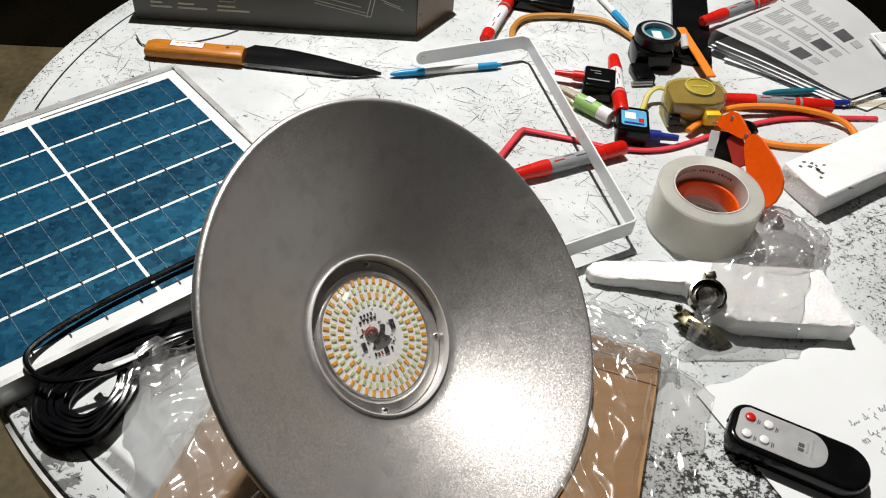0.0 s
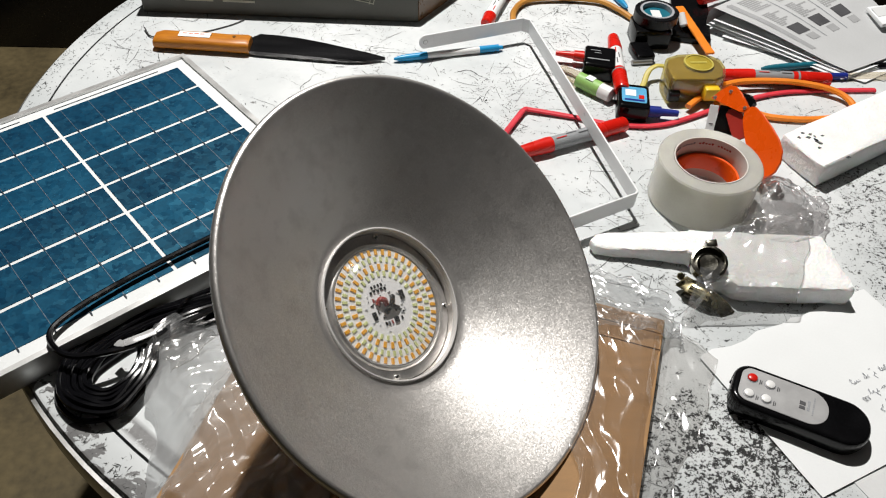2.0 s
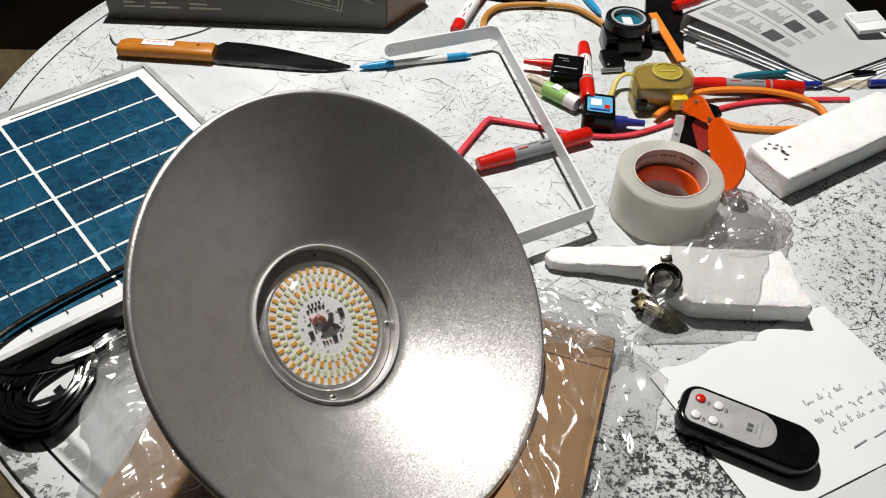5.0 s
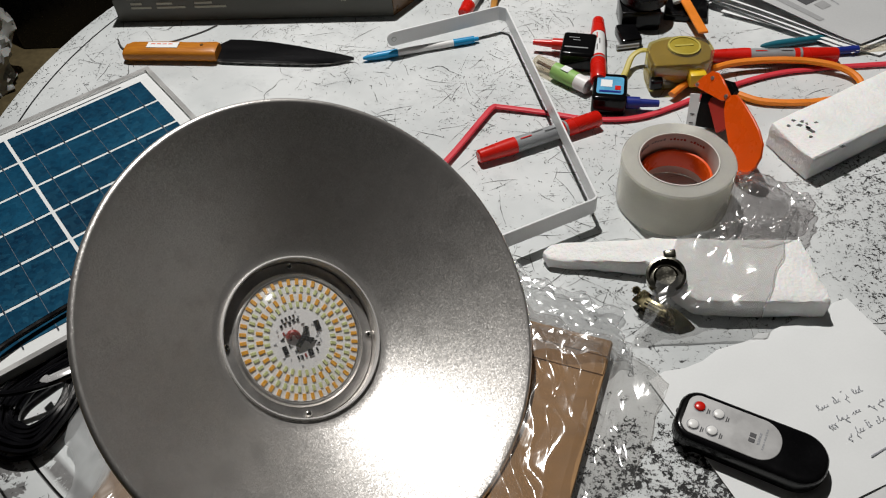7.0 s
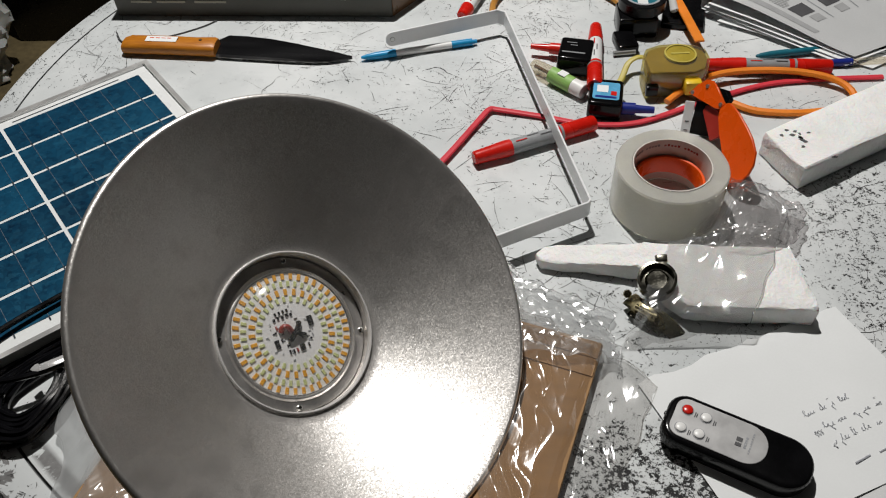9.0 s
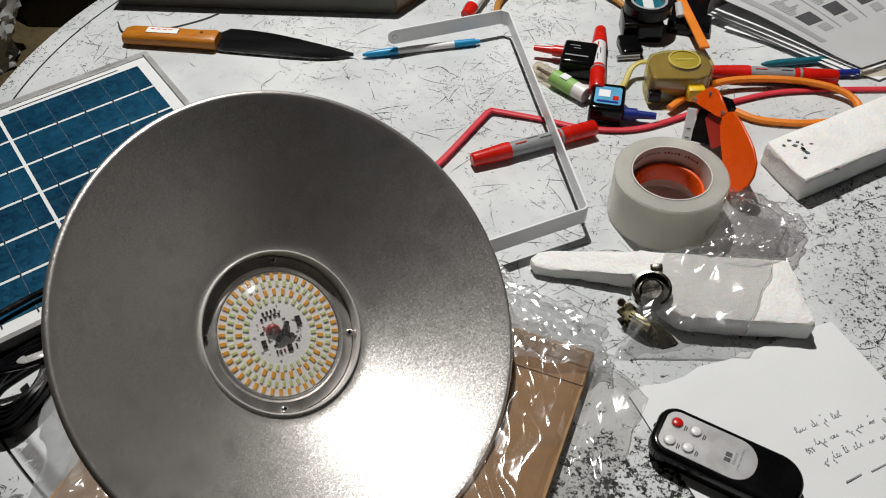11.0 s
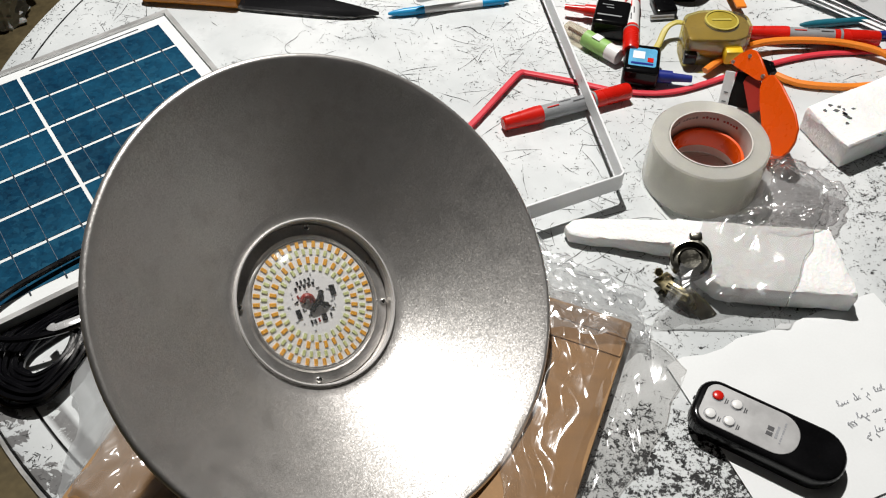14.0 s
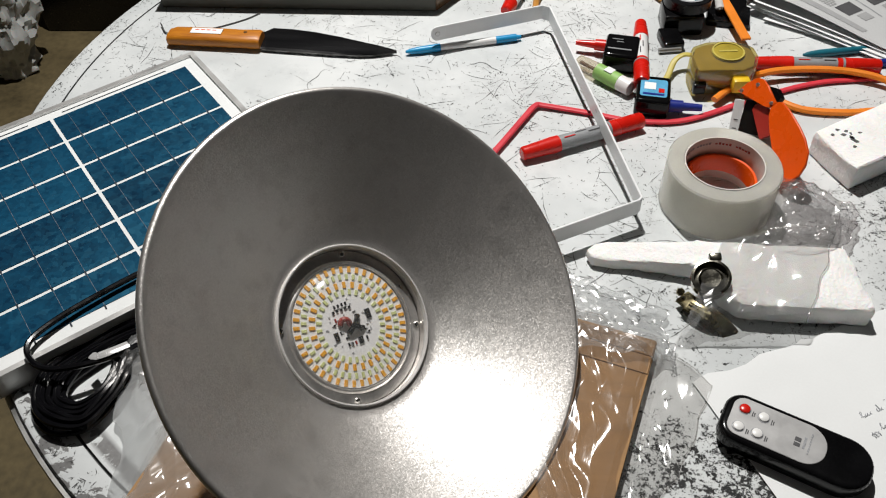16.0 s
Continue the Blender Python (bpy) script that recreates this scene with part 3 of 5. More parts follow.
for count, radius, key, shift in ((42, 0.0432, "warm", 0.0), (42, 0.0375, "pale", 0.4), (29, 0.0312, "warm", 0.2), (29, 0.0258, "pale", 0.6)):
    for i in range(count):
        a = 360 * (i + shift) / count
        led = new("diode", me_led[key])
        led.parent = board
        led.matrix_basis = pose(radius * math.cos(radians(a)), radius * math.sin(radians(a)), 0.0026, 0, 0, a)
rng = random.Random(11)
for i in range(34):
    r, a = 0.021 * math.sqrt(rng.uniform(0.12, 1)), rng.uniform(0, 6.283)
    part("solder_pad", block(rng.uniform(0.0007, 0.0028), rng.uniform(0.0006, 0.0012), 0.0005, m=pose(r * math.cos(a), r * math.sin(a), 0.0027, 0, 0, rng.choice((0, 90)))), rng.choice((M_INK, M_SEAL, M_TIE, M_BLACK)), board, smooth=False)
chips = [(-0.0145, -0.004, 0.0036, 0.0065), (0.0165, 0.004, 0.0042, 0.0075), (0.0030, -0.0125, 0.0040, 0.0050)]
chips += [(-0.010 + 0.0035 * i, 0.0135 + 0.0006 * (i % 2), 0.0018, 0.0022) for i in range(5)]
chips += [(-0.0075 + 0.0032 * i, 0.0172, 0.0014, 0.0026) for i in range(4)]
chips += [(-0.0075, -0.0125, 0.0012, 0.0032), (-0.0045, -0.0130, 0.0012, 0.0030), (0.0085, -0.0125, 0.0012, 0.0030), (0.0065, 0.0055, 0.0022, 0.0028), (-0.0125, 0.0045, 0.0016, 0.0014), (0.0120, -0.0085, 0.0016, 0.0014)]
for x, y, sx, sy in chips:
    part("chip", block(sx, sy, 0.0012, 0.0002, m=pose(x, y, 0.0026, 0, 0, rng.uniform(-4, 4)), seg=1), M_BLACK, board)
for x, y in ((-0.0015, -0.0130), (-0.0105, 0.0075)):
    part("chip", block(0.0013, 0.0030, 0.0010, 0.0002, m=pose(x, y, 0.0026), seg=1), M_DARKRED, board)
part("wire", tube(spline([(-0.0085, 0.0035, 0.0034), (-0.0065, 0.0062, 0.0056), (-0.003, 0.0050, 0.0062), (-0.001, 0.001, 0.0040)], 6), 0.0022, 8), M_DARKRED, board, "dark red soldered wire")
part("wire", tube(spline([(0.0085, -0.0045, 0.0034), (0.0045, -0.0028, 0.0052), (0.0015, 0.0005, 0.0058)], 6), 0.0018, 8), M_BLACK, board)
part("wire", tube(spline([(0.0075, 0.0055, 0.0034), (0.0040, 0.0020, 0.0058), (0.0005, -0.0010, 0.0060), (-0.0045, -0.0050, 0.0036)], 6), 0.0021, 8), M_BLACK, board, "black soldered wire")
for a in (-2, 91, 181, 268):
    c, s = 0.0555 * math.cos(radians(a)), 0.0555 * math.sin(radians(a))
    sc = bmesh.new()
    lathe([(0, 0.0046), (0.0012, 0.0045), (0.0022, 0.0038), (0.0026, 0.0026), (0.0026, 0.002)], 16, bm=sc)
    for q in (20, 110):
        block(0.0030, 0.0007, 0.0004, m=pose(0, 0, 0.0044, 0, 0, q), bm=sc)
    bmesh.ops.transform(sc, matrix=HEAD @ pose(c, s, 0), verts=sc.verts)
    part("screw", sc, M_CHROME, lamp, "small chrome cross-head screw")

# ---- solar panel ----
A2 = 38.9
mp = pose(-0.3119, 0.6535, T + 0.0005, 0, 0, A2)
panel = thing("solar_charger", mp, "blue solar panel in an aluminium frame, lying over the table edge", "solar panel")
LX, LY, HZ = 0.3400, 0.317, 0.0235


def frame_rail(length, m):
    out = [(0, 0), (0.0015, 0), (0.0015, HZ - 0.003), (0.0052, HZ - 0.003), (0.0052, HZ), (0, HZ)]
    b = bmesh.new()
    ends = [[b.verts.new((x, y, z)) for y, z in out] for x in (-length / 2, length / 2)]
    for k in range(len(out)):
        j = (k + 1) % len(out)
        b.faces.new((ends[0][k], ends[1][k], ends[1][j], ends[0][j]))
    b.faces.new(ends[0]), b.faces.new(list(reversed(ends[1])))
    bmesh.ops.recalc_face_normals(b, faces=b.faces)
    bmesh.ops.transform(b, matrix=m, verts=b.verts)
    return b


part("frame_rail", frame_rail(LX, pose(0, -LY / 2, 0)), M_ALU, panel, "bare aluminium frame rail", smooth=False)
part("frame_rail", frame_rail(LX, pose(0, LY / 2, 0, 0, 0, 180)), M_ALU, panel, smooth=False)
part("frame_rail", frame_rail(LY - 0.0106, pose(-LX / 2, 0, 0, 0, 0, -90)), M_ALU, panel, smooth=False)
part("frame_rail", frame_rail(LY - 0.0106, pose(LX / 2, 0, 0, 0, 0, 90)), M_ALU, panel, smooth=False)
back = part("backing_sheet", block(LX - 0.006, LY - 0.006, 0.003, m=pose(0, 0, HZ - 0.0062)), M_BACK, panel, "white backing sheet under glass")
ROW, TOPY = 0.0469, LY / 2 - 0.0165
cell_me = bpy.data.meshes.new("cell")
b = block(0.1500, 0.0430, 0.0006)
b.to_mesh(cell_me)
b.free()
cell_me.materials.append(M_CELL)
for i in range(6):
    for sx in (-1, 1):
        c = new("cell", cell_me)
        c.parent = back
        c.matrix_basis = pose(sx * 0.0768, TOPY - ROW * (i + 0.5), HZ - 0.0031)
bus_me = bpy.data.meshes.new("busbar")
b = block(0.00055, 0.0430, 0.0003)
b.to_mesh(bus_me)
b.free()
bus_me.materials.append(M_RIBBON)
tick_me = bpy.data.meshes.new("ribbon_tick")
b = block(0.0012, 0.0052, 0.0003)
b.to_mesh(tick_me)
b.free()
tick_me.materials.append(M_BUS)
for i in range(6):
    for k in range(10):
        c = new("busbar", bus_me)
        c.parent = back
        sx = -1 if k < 5 else 1
        c.matrix_basis = pose(sx * 0.0768 + ((k % 5) - 2) * 0.0298, TOPY - ROW * (i + 0.5), HZ - 0.0025)
        c = new("ribbon_tick", tick_me)
        c.parent = back
        c.matrix_basis = pose(sx * 0.0768 + ((k % 5) - 2) * 0.0298, TOPY - ROW * (i + 1.0), HZ - 0.0024)
part("tab_wire", block(0.118, 0.0009, 0.0004, m=pose(0.072, TOPY + 0.004, HZ - 0.0030)), M_BUS, back)
part("tab_wire", block(0.118, 0.0009, 0.0004, m=pose(-0.082, TOPY + 0.004, HZ - 0.0030)), M_BUS, back)

# ---- knife ----
k0, k1 = Vector((-0.326, 0.938, T)), Vector((-0.054, 0.916, T))
knife = thing("kitchen_knife", along(k0, k1), "kitchen knife with an orange wooden handle and blackened blade", "knife")
hb = bmesh.new()
sec = [(0, 0.009, 0.012), (0.002, 0.0125, 0.016), (0.010, 0.0142, 0.019), (0.05, 0.0140, 0.020), (0.09, 0.0140, 0.019), (0.112, 0.0145, 0.020), (0.116, 0.0135, 0.018)]
rings = []
for x, hw, hh in sec:
    rings.append([hb.verts.new((x, 0.92 * hw * math.copysign(abs(math.cos(a)) ** 0.75, math.cos(a)), 0.0015 + 0.82 * hh * (0.5 + 0.5 * math.copysign(abs(math.sin(a)) ** 0.6, math.sin(a))))) for a in [2 * math.pi * (k + 0.5) / 16 for k in range(16)]])
for ra, rb in zip(rings, rings[1:]):
    for k in range(16):
        hb.faces.new((ra[k], rb[k], rb[(k + 1) % 16], ra[(k + 1) % 16]))
hb.faces.new(rings[0]), hb.faces.new(list(reversed(rings[-1])))
bmesh.ops.recalc_face_normals(hb, faces=hb.faces)
part("handle", hb, M_WOOD, knife)
for x in (0.068, 0.097):
    part("rivet", lathe([(0, 0.0221), (0.002, 0.0221), (0.0024, 0.0205)], 14, bm=None), M_GLASSY, knife).matrix_basis = pose(x, 0.002, -0.0042)
st = part("price_sticker", block(0.038, 0.0105, 0.0005, m=pose(0.050, 0.0005, 0.0176)), M_PAPER, knife, "small white price sticker")
for i in range(4):
    part("print_bar", block(0.005, 0.0014, 0.0002, m=pose(0.038 + 0.0070 * i, 0.0022, 0.0181)), M_ORANGE, st)
bl = bmesh.new()
L = 0.279
spine = [(0.108, 0.0155), (0.122, 0.030), (0.145, 0.0295), (0.175, 0.0255), (0.205, 0.0185), (0.235, 0.010), (0.258, 0.0035), (L, -0.004)]
edge = [(0.118, -0.0115), (0.122, -0.0125), (0.145, -0.0135), (0.175, -0.0145), (0.205, -0.0155), (0.235, -0.0155), (0.252, -0.0135), (L, -0.0045)]
top = [bl.verts.new((x, y, 0.0065)) for x, y in spine]
mid = [bl.verts.new((x, e + (y - e) * 0.12, 0.0048)) for (x, y), (_, e) in zip(spine, edge)]
low = [bl.verts.new((x, y, 0.0030)) for x, y in edge]
under = [bl.verts.new((x, y, 0.0040)) for x, y in spine]
for a, bb in ((top, mid), (mid, low), (low, under), (under, top)):
    for k in range(len(a) - 1):
        bl.faces.new((a[k], a[k + 1], bb[k + 1], bb[k]))
bl.faces.new((top[0], mid[0], low[0], under[0])), bl.faces.new((top[-1], under[-1], low[-1], mid[-1]))
bmesh.ops.recalc_face_normals(bl, faces=bl.faces)
part("blade", bl, M_BLADE, knife, "black stained steel blade", smooth=False)
part("ground_edge", tube([Vector((x, y + 0.0006, 0.0030)) for x, y in edge], 0.0007, 6), M_EDGE, knife)
string = tube(spline([(-0.346, 0.972, T + 0.004), (-0.335, 0.955, T + 0.002), (-0.318, 0.956, T + 0.0015), (-0.28, 0.966, T + 0.001), (-0.245, 0.985, T + 0.001), (-0.228, 1.0, T + 0.001)]), 0.0009, 6)
tagged(mesh_ob("string", string, M_STRING, True), "thin dark string lying by the knife handle", "string")


# ---- pens and markers ----
def pen(a, b, label, cap, barrel, tail):
    a, b = Vector(a), Vector(b)
    n = (b - a).length
    t = thing("pen", along(a, b), label, "pen", "pens on the table")
    part("cap", rod([(0, 0.0), (0.0005, 0.0014), (0.006, 0.0030), (0.018, 0.0042), (n * 0.30, 0.0045), (n * 0.30, 0.0)]), cap, t)
    part("barrel", rod([(n * 0.3001, 0.0), (n * 0.3001, 0.0040), (n * 0.78, 0.0040), (n * 0.78, 0.0)]), barrel, t)
    part("end_plug", rod([(n * 0.7801, 0.0), (n * 0.7801, 0.0043), (n * 0.96, 0.0042), (n * 0.965, 0.0026), (n, 0.0024), (n, 0.0)]), tail, t)
    return t


pen((-0.038, 0.9105, T + 0.0048), (0.097, 0.942, T + 0.0048), "white ballpoint pen with sky-blue cap and end", M_CYAN, M_WHITE_PLASTIC, M_CYAN)
pen((0.276, 1.047, T + 0.0048), (0.235, 1.172, T + 0.0048), "white ballpoint pen with sky-blue cap, far back", M_CYAN, M_WHITE_PLASTIC, M_CYAN)
pen((0.415, 0.905, T + 0.005), (0.54, 0.925, T + 0.005), "teal plastic pen half under the papers", M_TEAL, M_TEAL, M_BLACK)
pen((0.62, 0.90, T + 0.005), (0.49, 0.890, T + 0.005), "clear ballpoint pen with navy blue cap", M_NAVY, M_VIAL, M_NAVY)
pen((0.60, 0.921, T + 0.005), (0.50, 0.905, T + 0.005), "thin grey pen lying beside other pens", M_BLACK, M_BLACK, M_GREY_PLATE)


def marker(a, b, label, first=0.30, body=M_LABEL):
    a, b = Vector(a), Vector(b)
    n = (b - a).length
    t = thing("marker", along(a, b), label, "marker", "red board markers")
    r = 0.0088
    part("cap", rod([(0, 0), (0, r * 0.62), (0.0015, r * 0.78), (n * first * 0.85, r), (n * first, r * 0.97), (n * first, 0)]), M_RED, t)
    bar = part("barrel", rod([(n * first + 0.0001, 0), (n * first + 0.0001, r * 0.9), (n * 0.66, r * 0.9), (n * 0.66, 0)]), body, t, "grey printed barrel")
    for i in range(3):
        part("print_bar", block(n * 0.09, 0.0012, 0.0004, m=pose(n * (first + 0.08 + 0.10 * i), -0.002 + 0.003 * (i % 2), r * 0.885)), M_INK_DARK if i else M_RED, bar)
    part("end_cap", rod([(n * 0.6601, 0), (n * 0.6601, r * 0.92), (n * 0.72, r * 0.92), (n * 0.7201, r * 0.99), (n * 0.985, r * 0.99), (n, r * 0.86), (n, 0)]), M_RED, t)
    part("band", rod([(n * 0.70, r * 0.5), (n * 0.70, r * 1.005), (n * 0.718, r * 1.005), (n * 0.718, r * 0.5)]), M_LABEL, t)
    return t


marker((0.093, 0.7275, T + 0.009), (0.219, 0.782, T + 0.009), "red capped board marker lying across the white bracket")
marker((0.239, 0.962, T + 0.010), (0.2235, 0.832, T + 0.019), "red capped board marker leaning on an ink bottle", 0.28, M_PAPER_GREY)
marker((0.352, 0.884, T + 0.009), (0.490, 0.877, T + 0.009), "red board marker with a printed silver label", 0.32)
marker((0.079, 0.990, T + 0.009), (0.124, 1.107, T + 0.009), "red capped board marker beside the carton", 0.16, M_PAPER)
marker((0.372, 1.047, T + 0.0185), (0.497, 1.128, T + 0.0185), "red board marker lying on a black case", 0.30, M_LABEL)

# ---- white bracket ----
br = thing("lamp_bracket", pose(0, 0, 0), "white enamelled flat steel mounting bracket with a round hole", "bracket")
path = [(0.009, 0.923), (0.122, 0.9648), (0.1305, 0.9600), (0.1988, 0.6425), (0.1965, 0.6390), (0.03, 0.557)]
path = [Vector((x, y, 0)) for x, y in path]
z0, z1, th = T + 0.0148, T + 0.0330, 0.0011
bm = bmesh.new()
rows = []
for i, p in enumerate(path):
    d = ((path[min(i + 1, len(path) - 1)] - p).normalized() + (p - path[max(i - 1, 0)]).normalized()).normalized()
    s = Vector((-d.y, d.x, 0))
    rows.append([bm.verts.new(p + s * k + Vector((0, 0, z))) for k, z in ((th, z0), (th, z1), (-th, z1), (-th, z0))])
for a, b in zip(rows, rows[1:]):
    for k in range(4):
        bm.faces.new((a[k], b[k], b[(k + 1) % 4], a[(k + 1) % 4]))
bm.faces.new(rows[0]), bm.faces.new(list(reversed(rows[-1])))
bmesh.ops.recalc_face_normals(bm, faces=bm.faces)
bevel(bm, 0.0004, 1)
part("strip", bm, M_WHITE_METAL, br, smooth=False)
# rounded end tab with its hole
d = (path[1] - path[0]).normalized()
mt = Matrix((d, Vector((0, 0, 1)), d.cross(Vector((0, 0, 1))))).transposed().to_4x4()
mt.translation = path[0] + Vector((0, 0, (z0 + z1) / 2))
hh = (z1 - z0) / 2
fl = slab(rounded(0.026, 2 * hh - 0.0004, 0.0075), -th * 0.9, th * 0.9)
bmesh.ops.transform(fl, matrix=mt @ pose(-0.0045, 0, 0), verts=fl.verts)
part("end_tab", fl, M_WHITE_METAL, br)
ringm = lathe([(0.0024, 0.0013), (0.0030, 0.0013), (0.0030, -0.0013), (0.0024, -0.0013)], 18, closed=True)
bmesh.ops.transform(ringm, matrix=mt @ pose(-0.010, 0, 0), verts=ringm.verts)
part("hole_rim", ringm, M_STEEL, br)
hl = lathe([(0, 0.0016), (0.0023, 0.0016), (0.0023, -0.0016), (0, -0.0016)], 18)
bmesh.ops.transform(hl, matrix=mt @ pose(-0.010, 0, 0), verts=hl.verts)
part("hole", hl, M_PAPER, br)


# ---- carton ----
box = thing("carton", pose(-0.179, 1.105, T, 0, 0, -1.8), "dark grey printed product carton with a kraft inside", "box")
part("body", block(0.350, 0.190, 0.054, 0.0015), M_BOX, box)
part("open_flap", block(0.085, 0.0016, 0.052, m=pose(0.1752, -0.0935, 0.001, 0, 0, 56) @ pose(0.0425, 0, 0)), M_GLASSY, box, "brown open side flap")
for x, w, h in ((-0.140, 0.026, 0.056), (-0.102, 0.036, 0.056), (-0.052, 0.040, 0.056)):
    for i in range(2):
        part("print_bar", block(w * (0.55 if i == 0 else 1.0), 0.0006, 0.0028, m=pose(x - (w * 0.2 if i == 0 else 0), -0.0953, 0.0245 - 0.0055 * i)), M_BEIGE_INK, box)
    for k in range(4):
        a = k * 90
        part("icon_line", block(0.018, 0.0006, 0.0010, m=pose(x - 0.006, -0.0953, h - 0.0145) @ pose(0, 0, 0, 0, a, 0) @ pose(0, 0, 0.0085)), M_BEIGE_INK, box)
    part("icon_core", block(0.006, 0.0006, 0.007, m=pose(x - 0.006, -0.0953, h - 0.018)), M_BEIGE_INK, box)
for k, (x, z, n, a) in enumerate(((0.078, 0.036, 0.070, 12), (0.083, 0.031, 0.070, 12), (0.116, 0.036, 0.026, -78), (0.121, 0.036, 0.026, -78), (0.084, 0.041, 0.045, 12), (0.142, 0.044, 0.026, 20), (0.146, 0.040, 0.026, 20))):
    part("icon_line", block(n, 0.0006, 0.0011, m=pose(x, -0.0953, z, 0, a, 0)), M_BEIGE_INK, box)


# ---- tape roll and dispenser ----
roll = thing("packing_tape_roll", pose(0.2745, 0.670, T + 0.001), "wide roll of clear packing tape lying flat", "tape roll")
RO, RI, HT = 0.0518, 0.0362, 0.0490
part("wound_tape", lathe([(RI, 0), (RO - 0.001, 0), (RO, 0.001), (RO - 0.0004, HT - 0.0015), (RO - 0.0016, HT), (RI + 0.0005, HT), (RI, HT - 0.0005)], 96, closed=True), M_TAPE, roll, "milky clear wound packing tape")
core = part("paper_core", lathe([(RI - 0.0002, 0.0004), (RI - 0.0002, HT + 0.0004), (RI - 0.0013, HT + 0.0004), (RI - 0.0013, 0.0004)], 96, closed=True), M_TAPE_CORE, roll, "printed paper core")
for i in range(22):
    a = 38 + 5.2 * i
    if i % 6 != 5:
        part("print_bar", block(0.0004, 0.0020, 0.0016 + 0.0008 * (i % 3 == 0), m=pose(0, 0, HT - 0.0075, 0, 0, a) @ pose(RI - 0.0016, 0, 0)), M_DARKRED if i < 12 else M_INK, core)
disp = thing("tape_dispenser", pose(0.271, 0.672, T), "orange plastic tape dispenser with a paddle handle", "tape dispenser")
part("hub", lathe([(0.0292, 0.015), (0.0292, 0.030), (0.0302, 0.0328), (0.0322, 0.0332), (0.0336, 0.031), (0.0338, 0.015)], 72, closed=True), M_ORANGE, disp).matrix_basis = pose(0.0035, -0.002, 0)
a0, a1 = Vector((0.322, 0.800, T + 0.040)), Vector((0.344, 0.684, T + 0.020))
mpd = pose(-0.271, -0.672, -T) @ along(a0, a1, Vector((-0.78, -0.48, 0.40))) @ pose(0, -0.008, 0)


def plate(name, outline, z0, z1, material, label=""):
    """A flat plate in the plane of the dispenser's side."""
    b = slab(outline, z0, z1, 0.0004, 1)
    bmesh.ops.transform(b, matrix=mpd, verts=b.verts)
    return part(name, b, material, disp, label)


plate("paddle", [(0.0435, 0.0215), (0.0435, 0.0300), (0.0475, 0.0350), (0.0621, 0.0378), (0.083, 0.0390), (0.0968, 0.0386), (0.111, 0.0354), (0.1205, 0.0275), (0.1248, 0.0182), (0.124, 0.006), (0.117, -0.003), (0.104, -0.004), (0.0900, 0.0020), (0.0644, 0.0098), (0.050, 0.0160)], -0.0014, 0.0014, M_ORANGE, "flat orange paddle-shaped side plate")
plate("wedge_plate", [(-0.0012, -0.0022), (0.0000, 0.0120), (0.0045, 0.0240), (0.0110, 0.0285), (0.0215, 0.0298), (0.0434, 0.0290), (0.0434, 0.0215), (0.0385, 0.0172), (0.0180, 0.0070)], -0.0012, 0.0016, M_ORANGE, "orange wedge plate with three rivets")
plate("blade_guard", [(0.0218, 0.0302), (0.0300, 0.0358), (0.0420, 0.0352), (0.0433, 0.0294)], -0.006, 0.0004, M_BLACK, "black slot piece at the neck")
# Dark red puts the shade of the orange inner side into the colour.
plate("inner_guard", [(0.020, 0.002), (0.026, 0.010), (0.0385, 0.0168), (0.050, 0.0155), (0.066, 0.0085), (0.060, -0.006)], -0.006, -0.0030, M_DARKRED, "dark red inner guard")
for x, y in ((0.0115, 0.0210), (0.0025, 0.0025), (0.0405, 0.0250)):
    rv = lathe([(0, 0.0035), (0.0016, 0.0032), (0.0022, 0.0015)], 12)
    bmesh.ops.transform(rv, matrix=mpd @ pose(x, y, 0), verts=rv.verts)
    part("rivet", rv, M_STEEL, disp)
part("cutter_blade", block(0.024, 0.0016, 0.034, 0.0004, m=pose(0.055, 0.092, 0.006, -28, 0, -20), seg=1), M_BLACK, disp, "black cutter blade holder")
lab = part("label", block(0.0095, 0.0014, 0.036, 0.0003, m=pose(0.039, 0.094, 0.004, -28, 0, -12), seg=1), M_PAPER, disp, "white printed label strip")
for k in range(2):
    part("print_bar", block(0.004, 0.0004, 0.0010, m=pose(0.039, 0.094, 0.004, -28, 0, -12) @ pose(0, -0.0009, 0.006 + 0.009 * k)), M_INK_DARK, lab)



# ---- straps and cables ----
def cable(name, pts, r, material, label, category, wide=1.0, n=8, group=""):
    return tagged(mesh_ob(name, tube(spline(pts, n), r, 8, wide), material, True), label, category, group)


cable("red_strap", [(0.020, 0.665, T + 0.006), (0.063, 0.731, T + 0.005), (0.098, 0.792, T + 0.005), (0.110, 0.811, T + 0.005), (0.120, 0.812, T + 0.004), (0.167, 0.801, T + 0.003), (0.213, 0.788, T + 0.003), (0.267, 0.790, T + 0.003), (0.338, 0.823, T + 0.003), (0.411, 0.853, T + 0.003), (0.47, 0.862, T + 0.003), (0.545, 0.866, T + 0.003)], 0.0021, M_RED_STRAP, "soft pink-red flat rubber strap", "strap", 1.7)
cable("orange_cable", [(0.300, 0.818, T + 0.008), (0.318, 0.834, T + 0.010), (0.345, 0.853, T + 0.012), (0.382, 0.866, T + 0.012), (0.438, 0.868, T + 0.011), (0.480, 0.857, T + 0.010), (0.500, 0.838, T + 0.007), (0.494, 0.815, T + 0.005), (0.448, 0.803, T + 0.004), (0.395, 0.806, T + 0.004), (0.365, 0.822, T + 0.005), (0.335, 0.832, T + 0.005)], 0.0034, M_ORANGE_STRAP, "bright orange rubber cable looped on itself", "cable", 1.25)
